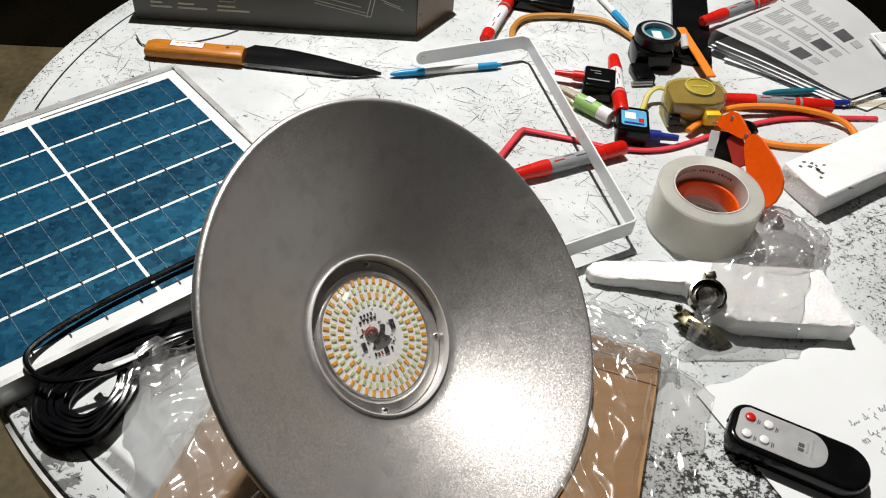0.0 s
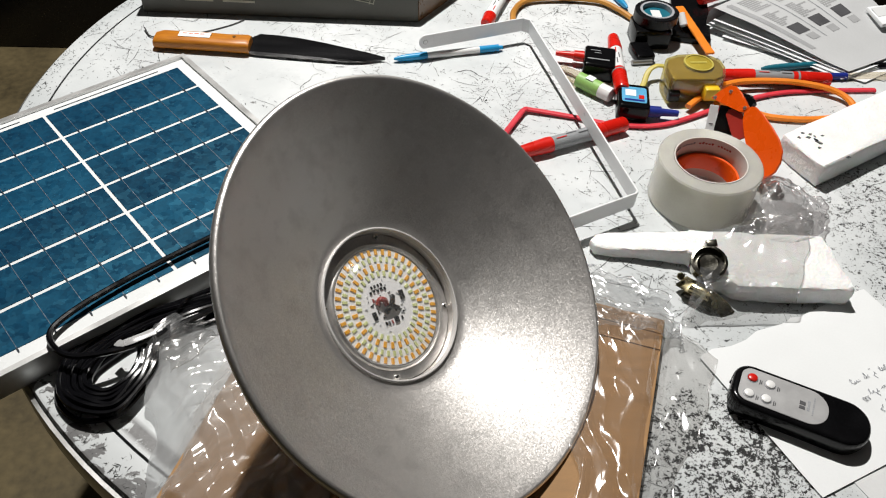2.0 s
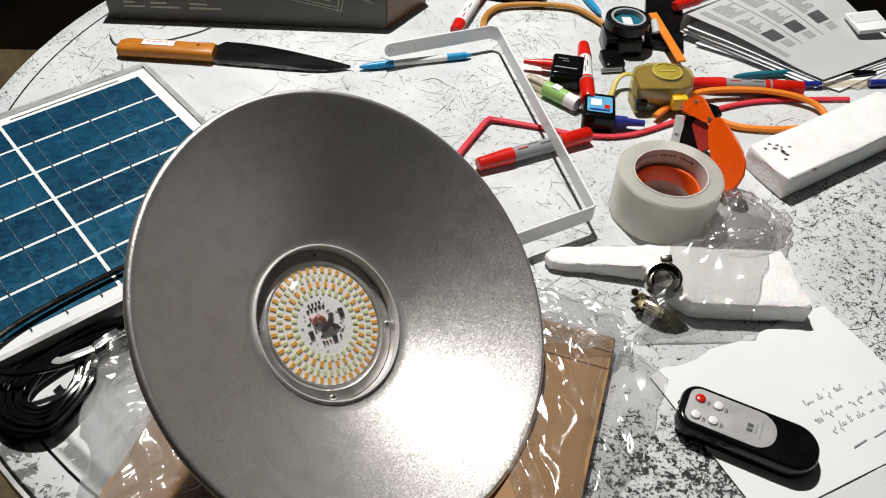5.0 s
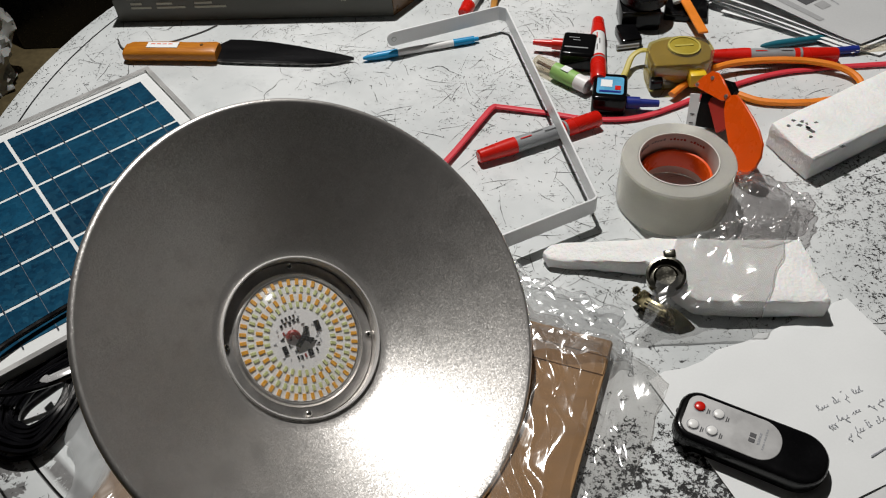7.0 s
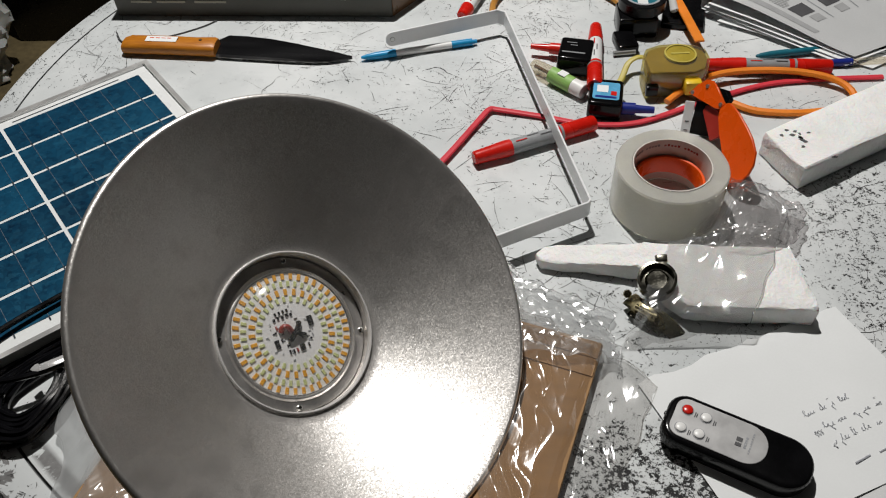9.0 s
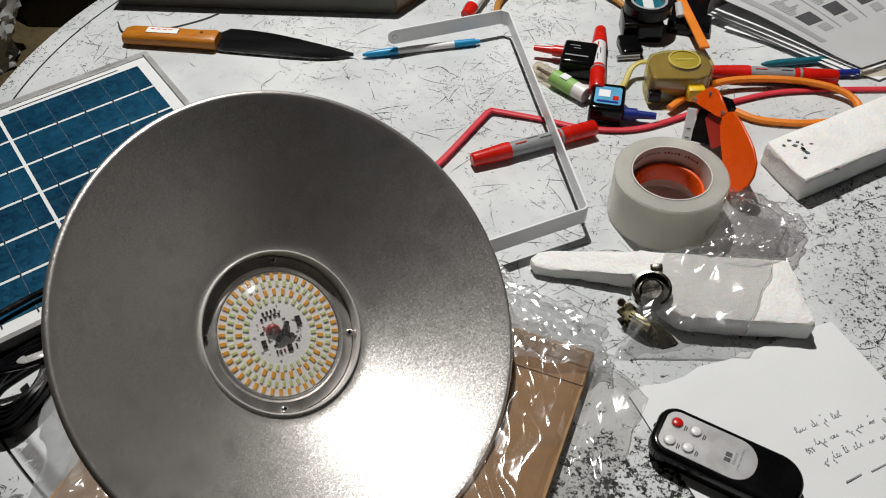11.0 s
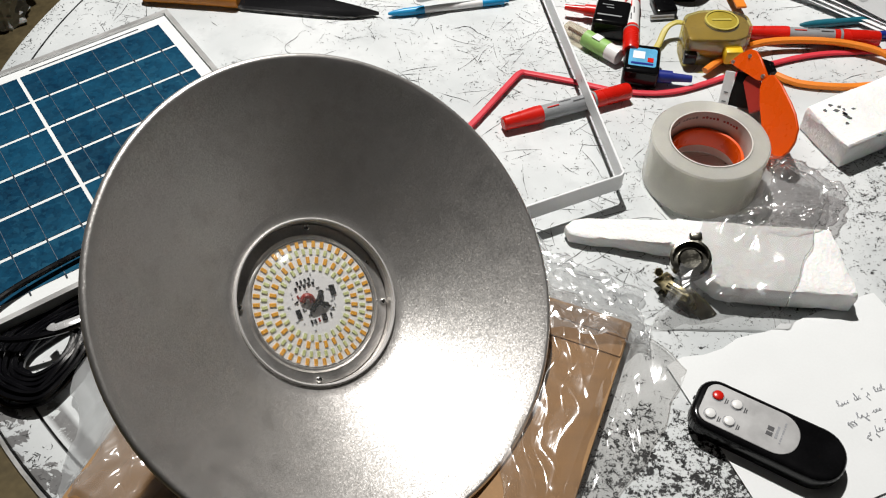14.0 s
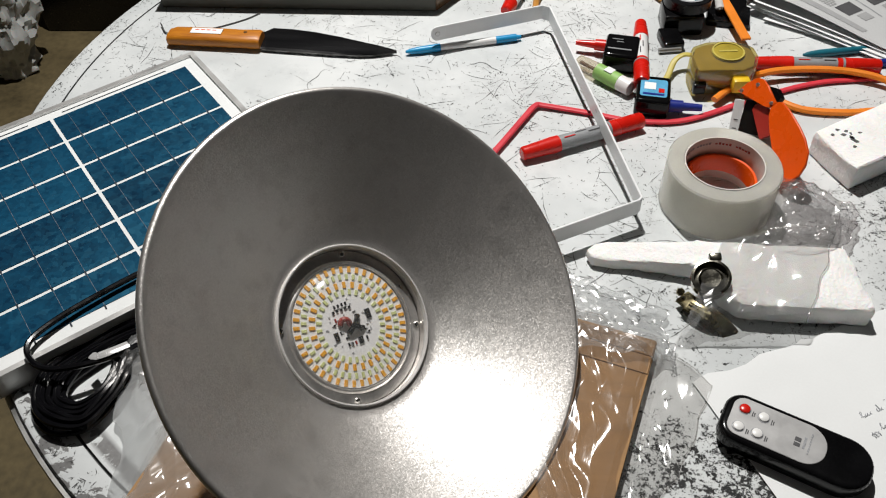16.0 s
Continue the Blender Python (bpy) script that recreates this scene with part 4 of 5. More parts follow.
cable("ochre_cable", [(0.116, 1.003, T + 0.004), (0.121, 1.032, T + 0.006), (0.140, 1.058, T + 0.006), (0.180, 1.067, T + 0.006), (0.236, 1.063, T + 0.006), (0.262, 1.040, T + 0.006), (0.282, 1.012, T + 0.004)], 0.0034, M_BROWN_STRAP, "ochre rubber cable in a wide bow", "cable", 1.2)
stick = thing("orange_stick", along((0.338, 1.022, T + 0.020), (0.353, 0.926, T + 0.014)), "flat bright orange plastic stick", "stick")
part("body", block(0.104, 0.0112, 0.003, 0.0006, m=pose(0.049, 0, -0.0015), seg=1), M_ORANGE_STRAP, stick)


# ---- tape measure ----
tm = thing("tape_measure", pose(0.313, 0.861, T, 0, 0, 3), "smoky yellow tape measure with a bright yellow button", "tape measure")
o = [(-0.036, -0.022), (-0.034, -0.026), (0.016, -0.027), (0.030, -0.020), (0.037, -0.002), (0.036, 0.014), (0.026, 0.024), (0.006, 0.028), (-0.014, 0.027), (-0.030, 0.020), (-0.036, 0.004)]
part("case", slab(o, 0.001, 0.035, 0.004, 3), M_CASE, tm, "smoky clear plastic case")
part("inner_shell", slab([(0.93 * x, 0.93 * y) for x, y in o], 0.012, 0.0335, 0.004, 2), M_AMBER, tm, "yellow inner shell")
part("spool", lathe([(0, 0.005), (0.021, 0.005), (0.021, 0.030), (0, 0.030)], 40), M_YELLOW_STRAP, tm).matrix_basis = pose(0.003, 0.002, 0)
part("spool_window", lathe([(0.0, 0.0356), (0.0155, 0.0356), (0.0165, 0.0350)], 32), M_AMBER, tm, "round embossed window on the case").matrix_basis = pose(0.005, 0.005, 0)
part("spool_ring", lathe([(0.0155, 0.035), (0.0155, 0.0366), (0.0172, 0.0366), (0.0175, 0.035)], 32, closed=True), M_YELLOW_STRAP, tm).matrix_basis = pose(0.005, 0.005, 0)
part("maker_bar", block(0.020, 0.0028, 0.0006, m=pose(0.005, 0.006, 0.0357)), M_YELLOW_STRAP, tm)
part("lock_button", block(0.018, 0.012, 0.016, 0.0025, m=pose(0.013, -0.030, 0.010)), M_YELLOW, tm, "bright yellow lock button")
part("end_hook", block(0.013, 0.008, 0.013, 0.0012, m=pose(-0.029, -0.026, 0.006)), M_BLACK, tm, "dark end hook")
cable("wrist_strap", [(0.285, 0.886, T + 0.018), (0.276, 0.886, T + 0.018), (0.266, 0.880, T + 0.014), (0.257, 0.862, T + 0.006), (0.247, 0.849, T + 0.004), (0.236, 0.850, T + 0.004), (0.232, 0.870, T + 0.005), (0.238, 0.905, T + 0.006)], 0.0018, M_YELLOW_STRAP, "dull yellow wrist strap of the tape measure", "strap", 1.9)

# ---- ink bottles ----
ink = thing("ink_bottle", pose(0.209, 0.897, T, 0, 0, -12), "black square ink bottle with a red nozzle", "bottle", "ink bottles")
part("body", block(0.038, 0.044, 0.024, 0.004, seg=3), M_BLACK, ink)
part("nozzle", rod([(0, 0), (0, 0.0030), (0.022, 0.0046), (0.0221, 0.0062), (0.036, 0.0068), (0.036, 0)]), M_RED, ink, "red tapering nozzle").matrix_basis = pose(-0.053, 0.012, 0.012)
for i, (x, y, w) in enumerate(((-0.006, 0.010, 0.012), (-0.003, 0.005, 0.008), (-0.002, -0.009, 0.026))):
    part("print_bar", block(w, 0.0012 if i < 2 else 0.0022, 0.0003, m=pose(x, y, 0.0240)), M_LABEL, ink)
ink2 = thing("ink_bottle", pose(0.234, 0.818, T, 0, 0, -10), "dark ink bottle with a blue label and blue nozzle", "bottle", "ink bottles")
part("body", block(0.036, 0.046, 0.023, 0.004, seg=3), M_BLACK, ink2)
lb = part("label", slab(rounded(0.028, 0.030, 0.003), 0.0229, 0.0234), M_SKY, ink2, "light blue printed label")
part("label_patch", block(0.012, 0.012, 0.0003, m=pose(-0.004, 0.003, 0.0234)), M_PAPER, lb)
part("label_patch", block(0.006, 0.007, 0.0003, m=pose(0.008, -0.004, 0.0235)), M_RED, lb)
part("label_patch", block(0.022, 0.003, 0.0003, m=pose(0.0, -0.011, 0.0235)), M_NAVY, lb)
nz = part("nozzle", rod([(0, 0), (0, 0.0066), (0.014, 0.0064), (0.0141, 0.0046), (0.034, 0.0036), (0.034, 0)]), M_NAVY, ink2, "dark blue tapering nozzle")
nz.matrix_basis = pose(0.018, -0.010, 0.010, 0, 0, 4)

vial = thing("glue_vial", along((0.160, 0.887, T + 0.0095), (0.214, 0.835, T + 0.0095)), "clear glass vial with green label and white cap", "vial")
part("glass", rod([(0, 0.0), (0.0, 0.005), (0.002, 0.0075), (0.028, 0.0088), (0.028, 0.0)]), M_VIAL, vial, "clear glass end")
part("label", rod([(0.0281, 0), (0.0281, 0.0091), (0.059, 0.0091), (0.059, 0)]), M_GREEN, vial, "green paper label")
part("label_patch", block(0.010, 0.009, 0.0004, m=pose(0.044, 0.0, 0.0089)), M_PAPER, vial)
part("cap", rod([(0.0591, 0), (0.0591, 0.0088), (0.074, 0.0086), (0.075, 0.007), (0.075, 0)]), M_WHITE_PLASTIC, vial)
part("rod", rod([(0.004, 0), (0.004, 0.002), (0.027, 0.002), (0.027, 0)]), M_GLASSY, vial)

# ---- black things at the back ----
case = thing("black_case", pose(0.362, 1.055, T, 0, 0, -12.5), "flat glossy black plastic case", "case")
part("body", block(0.050, 0.180, 0.009, 0.002, seg=2), M_BLACK, case)
et = thing("electrical_tape", pose(0.293, 0.979, T), "black electrical tape roll standing on a black clip", "tape roll")
part("clip_body", block(0.046, 0.040, 0.026, 0.003, m=pose(-0.006, -0.008, 0)), M_BLACK, et)
part("clip_foot", block(0.024, 0.034, 0.012, 0.003, m=pose(-0.022, -0.044, 0, 0, 0, 8)), M_BLACK, et)
part("clip_bar", rod([(0, 0), (0, 0.003), (0.026, 0.003), (0.026, 0)]), M_STEEL, et, "small steel bar").matrix_basis = pose(-0.038, -0.064, 0.0035, 0, 0, 8)
part("winding", lathe([(0.019, 0.0262), (0.0268, 0.0262), (0.0278, 0.0275), (0.0278, 0.039), (0.0268, 0.040), (0.019, 0.040)], 48, closed=True), M_BLACK_MATT, et)
part("core", lathe([(0.0185, 0.0265), (0.0185, 0.0406), (0.0215, 0.0406), (0.0215, 0.0400), (0.0189, 0.040)], 48), M_INK, et, "pale paper core")
lb = part("label", lathe([(0, 0.034), (0.0184, 0.034), (0.0184, 0.0335), (0, 0.0335)], 32), M_TEAL, et, "printed round label inside")
part("label_patch", block(0.012, 0.020, 0.0004, m=pose(0, 0, 0.0341)), M_PAPER_GREY, lb)
bung = thing("white_stopper", along((0.331, 0.995, T + 0.028), (0.335, 0.980, T + 0.014)), "small white plastic stopper", "stopper")
part("body", rod([(0, 0), (0, 0.004), (0.016, 0.005), (0.018, 0.003), (0.018, 0)]), M_WHITE_PLASTIC, bung)
far = thing("black_handset", pose(0.165, 1.098, T, 0, 0, -14), "small black handset with a red key", "handset")
part("body", block(0.085, 0.040, 0.018, 0.005, seg=3), M_BLACK, far)
part("key", lathe([(0, 0.0205), (0.004, 0.020), (0.0045, 0.018)], 16), M_RED, far).matrix_basis = pose(0.02, -0.002, 0)

# ---- foam ----


def foam(outline, z0, z1, seed):
    """A rough-broken block of foam beads."""
    bm = slab(outline, z0, z1, 0.0022, 2)
    bmesh.ops.triangulate(bm, faces=[f for f in bm.faces if len(f.verts) > 4])
    bmesh.ops.subdivide_edges(bm, edges=[e for e in bm.edges if e.calc_length() > 0.012], cuts=5, use_grid_fill=True)
    for v in bm.verts:
        q = v.co * 90 + Vector((seed, 0, 0))
        v.co += Vector((noise.noise(q), noise.noise(q + Vector((9, 0, 0))), noise.noise(q + Vector((0, 9, 0))))) * 0.0015
        v.co += Vector((noise.noise(q * 4.1), noise.noise(q * 4.1 + Vector((3, 0, 0))), noise.noise(q * 4.1 + Vector((0, 3, 0))))) * 0.0009
    return bm


fd = Vector((0.866, 0.5))
c0, c1 = Vector((0.380, 0.743)), Vector((0.4045, 0.687))
fb = thing("foam_block", pose(0.41, 0.715, T), "white styrofoam block with dark dents on top", "foam block", "foam pieces")
ends = [c1, c1 + fd * 0.215, c0 + fd * 0.215, c0]
b = foam([(p.x - 0.41, p.y - 0.715) for p in ends], 0.001, 0.0275, 3)
part("body", b, M_FOAM, fb)
rng = random.Random(4)
# Each dent is a thin dark slab; the hollow is only coloured in.
for i in range(14):
    x, y = 0.002 + rng.gauss(0, 0.005), 0.016 + rng.gauss(0, 0.008)
    if i > 11:
        x, y = 0.026 + rng.uniform(-0.004, 0.004), -0.010
    n = rng.randint(5, 7)
    o = [((0.3 + 0.9 * rng.random()) * 0.0030 * math.cos(2 * math.pi * k / n), (0.5 + 0.6 * rng.random()) * 0.0022 * math.sin(2 * math.pi * k / n)) for k in range(n)]
    part("dent", slab([(x + a, y + q) for a, q in o], 0.0274, 0.0279), M_SPECK, fb, smooth=False)

f2 = thing("foam_offcut", pose(0.26, 0.555, T), "white styrofoam offcut with a narrow tongue", "foam block", "foam pieces")
o = [(0.152, 0.586), (0.148, 0.594), (0.155, 0.602), (0.170, 0.605), (0.242, 0.600), (0.300, 0.594), (0.368, 0.592), (0.371, 0.558), (0.374, 0.523), (0.345, 0.524), (0.300, 0.525), (0.266, 0.528), (0.256, 0.542), (0.236, 0.573), (0.192, 0.580)]
b = foam([(x - 0.26, y - 0.555) for x, y in o], 0.002, 0.0235, 8)
for v in b.verts:      # the tongue thins towards its tip
    v.co.z *= 0.55 + 0.45 * max(0.0, min(1.0, (v.co.x + 0.085) / 0.09))
part("body", b, M_FOAM, f2)

# ---- papers ----


def sheet(name, corners, z, bend, label, material, n=14, thick=0.0004, torn=0.0, parent=None, seed=0.0, base=None):
    """A sheet over four corners (near left, near right, far right, far left), bent by bend(u, v)."""
    A, B, C, D = [Vector((x, y)) for x, y in corners]
    bm = bmesh.new()
    grid = []
    for j in range(n + 1):
        v = j / n
        row = []
        for i in range(n + 1):
            u = i / n
            p = (A * (1 - u) + B * u) * (1 - v) + (D * (1 - u) + C * u) * v
            if torn and j == n:
                p += (D - A).normalized() * torn * (noise.noise((u * 7 + seed, 1, 0)) + 0.5 * noise.noise((u * 23, 2, seed)))
            row.append(bm.verts.new((p.x, p.y, z + bend(u, v))))
        grid.append(row)
    for j in range(n):
        for i in range(n):
            bm.faces.new((grid[j][i], grid[j][i + 1], grid[j + 1][i + 1], grid[j + 1][i]))
    got = bmesh.ops.extrude_face_region(bm, geom=list(bm.faces))
    for v in got["geom"]:
        if isinstance(v, bmesh.types.BMVert):
            v.co.z += thick
    bmesh.ops.recalc_face_normals(bm, faces=bm.faces)
    return bm


note_c = [(0.281, 0.336), (0.457, 0.414), (0.398, 0.543), (0.222, 0.465)]
flat = lambda u, v: 0.0006 + 0.0012 * abs(noise.noise((u * 3, v * 3, 0.5)))
under = thing("paper_sheet", pose(0, 0, T), "pale grey written sheet under the note", "paper", "loose papers")
part("sheet", sheet("sheet", [(0.342, 0.282), (0.516, 0.355), (0.471, 0.45), (0.296, 0.38)], 0.0003, lambda u, v: 0.0, "", M_PAPER_GREY), M_PAPER_GREY, under)
note = thing("handwritten_note", pose(0, 0, T), "white torn note sheet with grey handwriting strokes", "paper", "loose papers")
part("sheet", sheet("sheet", note_c, 0.0008, flat, "", M_PAPER, torn=0.005, n=24), M_PAPER, note)
A, B, D = Vector(note_c[0]), Vector(note_c[1]), Vector(note_c[3])
du, dv = (B - A).normalized(), (D - A).normalized()
rng = random.Random(21)
lines = ((0.066, 0.098, 0.140), (0.0525, 0.092, 0.188), (0.039, 0.098, 0.186))
for h, s0, s1 in lines:
    s = s0 + rng.uniform(0, 0.004)
    while s < s1:
        letters = rng.randint(2, 4)
        pts, x = [], s
        for q in range(letters):
            tall = rng.choice((0.0016, 0.0018, 0.0022, 0.0046, -0.0038))
            wide = rng.uniform(0.0016, 0.0032)
            for fx, fy in ((0.0, 0.1), (0.75, 0.9), (0.45, 1.0), (0.30, 0.2), (0.8, 0.0)):
                p = A + du * (x + wide * fx + rng.gauss(0, 0.0003)) + dv * (h + tall * fy + rng.gauss(0, 0.0003))
                pts.append((p.x, p.y, 0.0030))
            x += wide
        part("pen_stroke", tube(spline(pts, 3), 0.00021, 4, 1.0), M_PENCIL, note, smooth=False)
        if rng.random() < 0.5:
            p = A + du * (x - 0.003) + dv * (h + 0.0062)
            part("pen_stroke", tube([Vector((p.x, p.y, 0.0030)), Vector((p.x + 0.0016, p.y + 0.0008, 0.0030))], 0.00021, 4), M_PENCIL, note, smooth=False)
        s = x + rng.uniform(0.003, 0.006)
for k in range(3):
    p, q = A + du * (0.106 + 0.022 * k) + dv * 0.0205, A + du * (0.120 + 0.022 * k) + dv * 0.0215
    part("pen_bar", tube([Vector((p.x, p.y, 0.0030)), Vector((q.x, q.y, 0.0030))], 0.0003, 4, 2.2), M_PENCIL, note, smooth=False)

# booklet and loose leaves
stack = thing("manual_booklet", pose(0, 0, T), "folded printed manual and leaves in a loose pile", "booklet", "loose papers")
PAGE = [(0.520, 0.893), (0.646, 0.957), (0.575, 1.150), (0.374, 1.000)]


def swell(u, v, arch):
    """How a leaf climbs from its open corner to the thick folded side, with a soft wave in its front edge."""
    t = max(0.0, min(1.0, (v - 0.08) / 0.70))
    rise = t * t * (3 - 2 * t)
    wave = 0.10 * math.sin(math.pi * 2.2 * v) * (1 - u)
    return arch * (0.16 + 0.95 * rise * (1 - 0.22 * u) + wave + 0.16 * u * u * (1 - v))


LEAVES = ((0.030, -0.004, 9, 0.0006, 0.001, M_PAPER_GREY), (0.012, -0.010, 4, 0.0020, 0.0025, M_PAPER), (-0.004, -0.008, -3, 0.0034, 0.0050, M_PAPER), (-0.002, -0.006, -1, 0.0046, 0.0080, M_PAPER), (0.001, -0.003, 1, 0.0058, 0.0120, M_PAPER), (0, 0, 0, 0.0072, 0.0225, M_PAGE))
for i, (dx, dy, rot, z, arch, mtl) in enumerate(LEAVES):
    mx, my = 0.53, 1.0
    ca, sa = math.cos(radians(rot)), math.sin(radians(rot))
    cs = [(mx + dx + (x - mx) * ca - (y - my) * sa, my + dy + (x - mx) * sa + (y - my) * ca) for x, y in PAGE]
    part("leaf", sheet("leaf", cs, z, (lambda arch: lambda u, v: swell(u, v, arch))(arch), "", mtl, n=20, seed=i), mtl, stack)


def on_leaf(u, v):
    A, B, C, D = [Vector(p) for p in PAGE]
    p = (A * (1 - u) + B * u) * (1 - v) + (D * (1 - u) + C * u) * v
    return Vector((p.x, p.y, 0.0076 + swell(u, v, 0.0225)))


fold = bmesh.new()
rows = []
out = (Vector(PAGE[3]) - Vector(PAGE[0])).normalized()
for i in range(13):
    top = on_leaf(i / 12, 1.0)
    r = (top.z - 0.0040) / 2
    rows.append([fold.verts.new((top.x + out.x * 0.35 * r * math.sin(a), top.y + out.y * 0.35 * r * math.sin(a), top.z - r + r * math.cos(a))) for a in [math.pi * k / 8 for k in range(9)]])
for ra, rb in zip(rows, rows[1:]):
    for k in range(8):
        fold.faces.new((ra[k], ra[k + 1], rb[k + 1], rb[k]))
part("folded_back", fold, M_PAGE, stack)


def print_patch(u0, v0, u1, v1, material, n=6):
    bm = bmesh.new()
    g2 = [[bm.verts.new(on_leaf(u0 + (u1 - u0) * i / n, v0 + (v1 - v0) * j / n) + Vector((0, 0, 0.0004))) for i in range(n + 1)] for j in range(n + 1)]
    for j in range(n):
        for i in range(n):
            bm.faces.new((g2[j][i], g2[j][i + 1], g2[j + 1][i + 1], g2[j + 1][i]))
    part("print_block", bm, material, stack, smooth=False)


rng = random.Random(31)
for u in (0.20, 0.42, 0.66):
    print_patch(u - 0.060, 0.46, u + 0.060, 0.565, M_INK_DARK)
    print_patch(u - 0.020, 0.375, u + 0.060, 0.44, M_INK_PALE)
    for k in range(9):
        w = rng.uniform(0.05, 0.16)
        print_patch(u - 0.07, 0.585 + 0.019 * k, u - 0.07 + w, 0.597 + 0.019 * k, M_INK_PALE, 4)
    for k in range(8):
        w = rng.uniform(0.08, 0.17)
        print_patch(u - 0.06, 0.80 + 0.02 * k, u - 0.06 + w, 0.812 + 0.02 * k, M_INK_PALE, 4)
for u in (0.07, 0.305, 0.535):
    print_patch(u, 0.36, u + 0.007, 0.97, M_INK, 18)
print_patch(0.055, 0.30, 0.10, 0.96, M_INK_PALE, 18)
packet = thing("white_packet", pose(0.613, 1.004, T + 0.0235, 4, -3, 8), "small folded white paper packet on the manual", "packet")
part("body", block(0.044, 0.040, 0.006, 0.0012), M_PAPER, packet)
part("flap", block(0.040, 0.018, 0.0012, 0.0003, m=pose(0, 0.006, 0.0061, 5, 0, 3), seg=1), M_PAPER_GREY, packet)

# ---- remote control ----
mr = pose(0.2815, 0.4065, T + 0.0016, 0, 0, -27.5)
rc = thing("remote_control", mr, "black remote control with a silver faceplate, on the note", "remote control")


def pill(x0, x1, half, r0, r1, n=8):
    """A bar's outline along x with corner radius r0 at one end and r1 at the other."""
    out = []
    for cx, cy, r, a0 in ((x1 - r1, half - r1, r1, 0), (x0 + r0, half - r0, r0, 90), (x0 + r0, r0 - half, r0, 180), (x1 - r1, r1 - half, r1, 270)):
        out += [(cx + r * math.cos(radians(a0 + 90 * i / n)), cy + r * math.sin(radians(a0 + 90 * i / n))) for i in range(n + 1)]
    return out


low_half = slab(pill(-0.0505, 0.0535, 0.0200, 0.0130, 0.0190), 0.0, 0.0090, 0.0012, 2)
part("lower_shell", low_half, M_BLACK, rc, "black lower half of the shell")
part("shell", slab(pill(-0.0520, 0.0550, 0.0214, 0.0140, 0.0198), 0.0030, 0.0186, 0.0040, 4), M_BLACK, rc, "glossy black rounded shell")
face = part("faceplate", slab(pill(-0.0465, 0.0222, 0.0168, 0.0085, 0.0155), 0.0184, 0.0191, 0.0003, 1), M_GREY_PLATE, rc, "silver faceplate with four keys")
for k, (x, y) in enumerate(((-0.0380, 0.0070), (-0.0240, 0.0064), (-0.0382, -0.0096), (-0.0248, -0.0090))):
    key = part("key", lathe([(0, 0.0211), (0.0030, 0.0210), (0.0037, 0.0205), (0.0040, 0.0190)], 24), M_RED if k == 0 else M_WHITE_PLASTIC, face, "red power key" if k == 0 else "")
    key.matrix_basis = pose(x, y, 0)
    part("key_ring", lathe([(0.0041, 0.0190), (0.0041, 0.0194), (0.0046, 0.0194), (0.0046, 0.0190)], 24, closed=True), M_INK, face).matrix_basis = pose(x, y, 0)
    for q in range(2):
        part("print_bar", block(0.0008, 0.0046 - 0.0012 * q, 0.0002, m=pose(x + 0.0062 + 0.0013 * q, y - 0.0015, 0.0191)), M_INK_DARK, face)
part("logo_block", block(0.0044, 0.0030, 0.0003, m=pose(0.0022, -0.0038, 0.0191)), M_INK_DARK, face)
part("logo_block", block(0.0044, 0.0034, 0.0003, m=pose(0.0022, 0.0006, 0.0191)), M_INK_DARK, face)
for q in range(5):
    part("print_bar", block(0.0018, 0.0016, 0.0002, m=pose(0.0070, -0.0045 + 0.0021 * q, 0.0191)), M_INK, face)
for q in range(9):
    part("print_bar", block(0.0012, 0.0015 if q % 3 else 0.0009, 0.0002, m=pose(0.0106, -0.0078 + 0.0021 * q, 0.0191)), M_INK, face)
part("side_nub", lathe([(0, 0.002), (0.0015, 0.0017), (0.002, 0)], 12), M_BLACK, rc).matrix_basis = pose(-0.0512, 0.003, 0.010, 0, -80, 0)

# ---- kraft package ----
ku, kv = Vector((0.33, 0.944)), Vector((0.944, -0.33))
corner = Vector((0.197, 0.496))
kc = [corner - ku * 0.285, corner, corner - kv * 0.324, corner - kv * 0.324 - ku * 0.285]
kr = thing("kraft_package", pose(0, 0, T), "flat brown kraft card package in a clear bag", "package")
part("body", slab([(p.x, p.y) for p in kc], 0.0012, 0.0125, 0.0012, 2), M_KRAFT, kr)


for w, z in ((0.034, 0.0136), (0.017, 0.0146)):
    fc = [corner - ku * w - kv * 0.001, corner - ku * 0.001 - kv * 0.001, corner - ku * 0.001 - kv * 0.322, corner - ku * w - kv * 0.322]
    part("folded_edge", slab([(p.x, p.y) for p in fc], 0.0126, z, 0.0003, 1), M_KRAFT, kr, smooth=False)


def inside_kraft(x, y):
    d = corner - Vector((x, y))
    a, b = d.dot(ku), d.dot(kv)
    e = min(a, 0.285 - a, b, 0.324 - b)
    return max(0.0, min(1.0, 0.5 + e / 0.016))


def crumple(x, y, seed, f, run=0.32):
    """Stiff film: flat facets that meet in sharp straight creases, mostly along the package."""
    a = x * ku.x + y * ku.y
    b = x * kv.x + y * kv.y
    a += 0.010 * noise.noise((a * 28 + seed, b * 28, 2.0))
    b += 0.010 * noise.noise((a * 28, b * 28 + seed, 5.0))
    pick = random.Random(int(seed * 100))
    h = 0.0
    for k in range(6):
        t = pick.uniform(-1.25, 1.25)
        q = (b * math.cos(t) + a * run * math.sin(t)) * f * pick.uniform(0.35, 1.3) + pick.random() * 7
        w = abs(2 * (q - math.floor(q)) - 1)
        here = max(0.0, min(1.0, 0.5 + 2.2 * noise.noise((a * 22 + 9 * k, b * 22 + seed, k))))
        h += (1 - w) * here * pick.uniform(0.5, 1.0)
    return h * 0.30


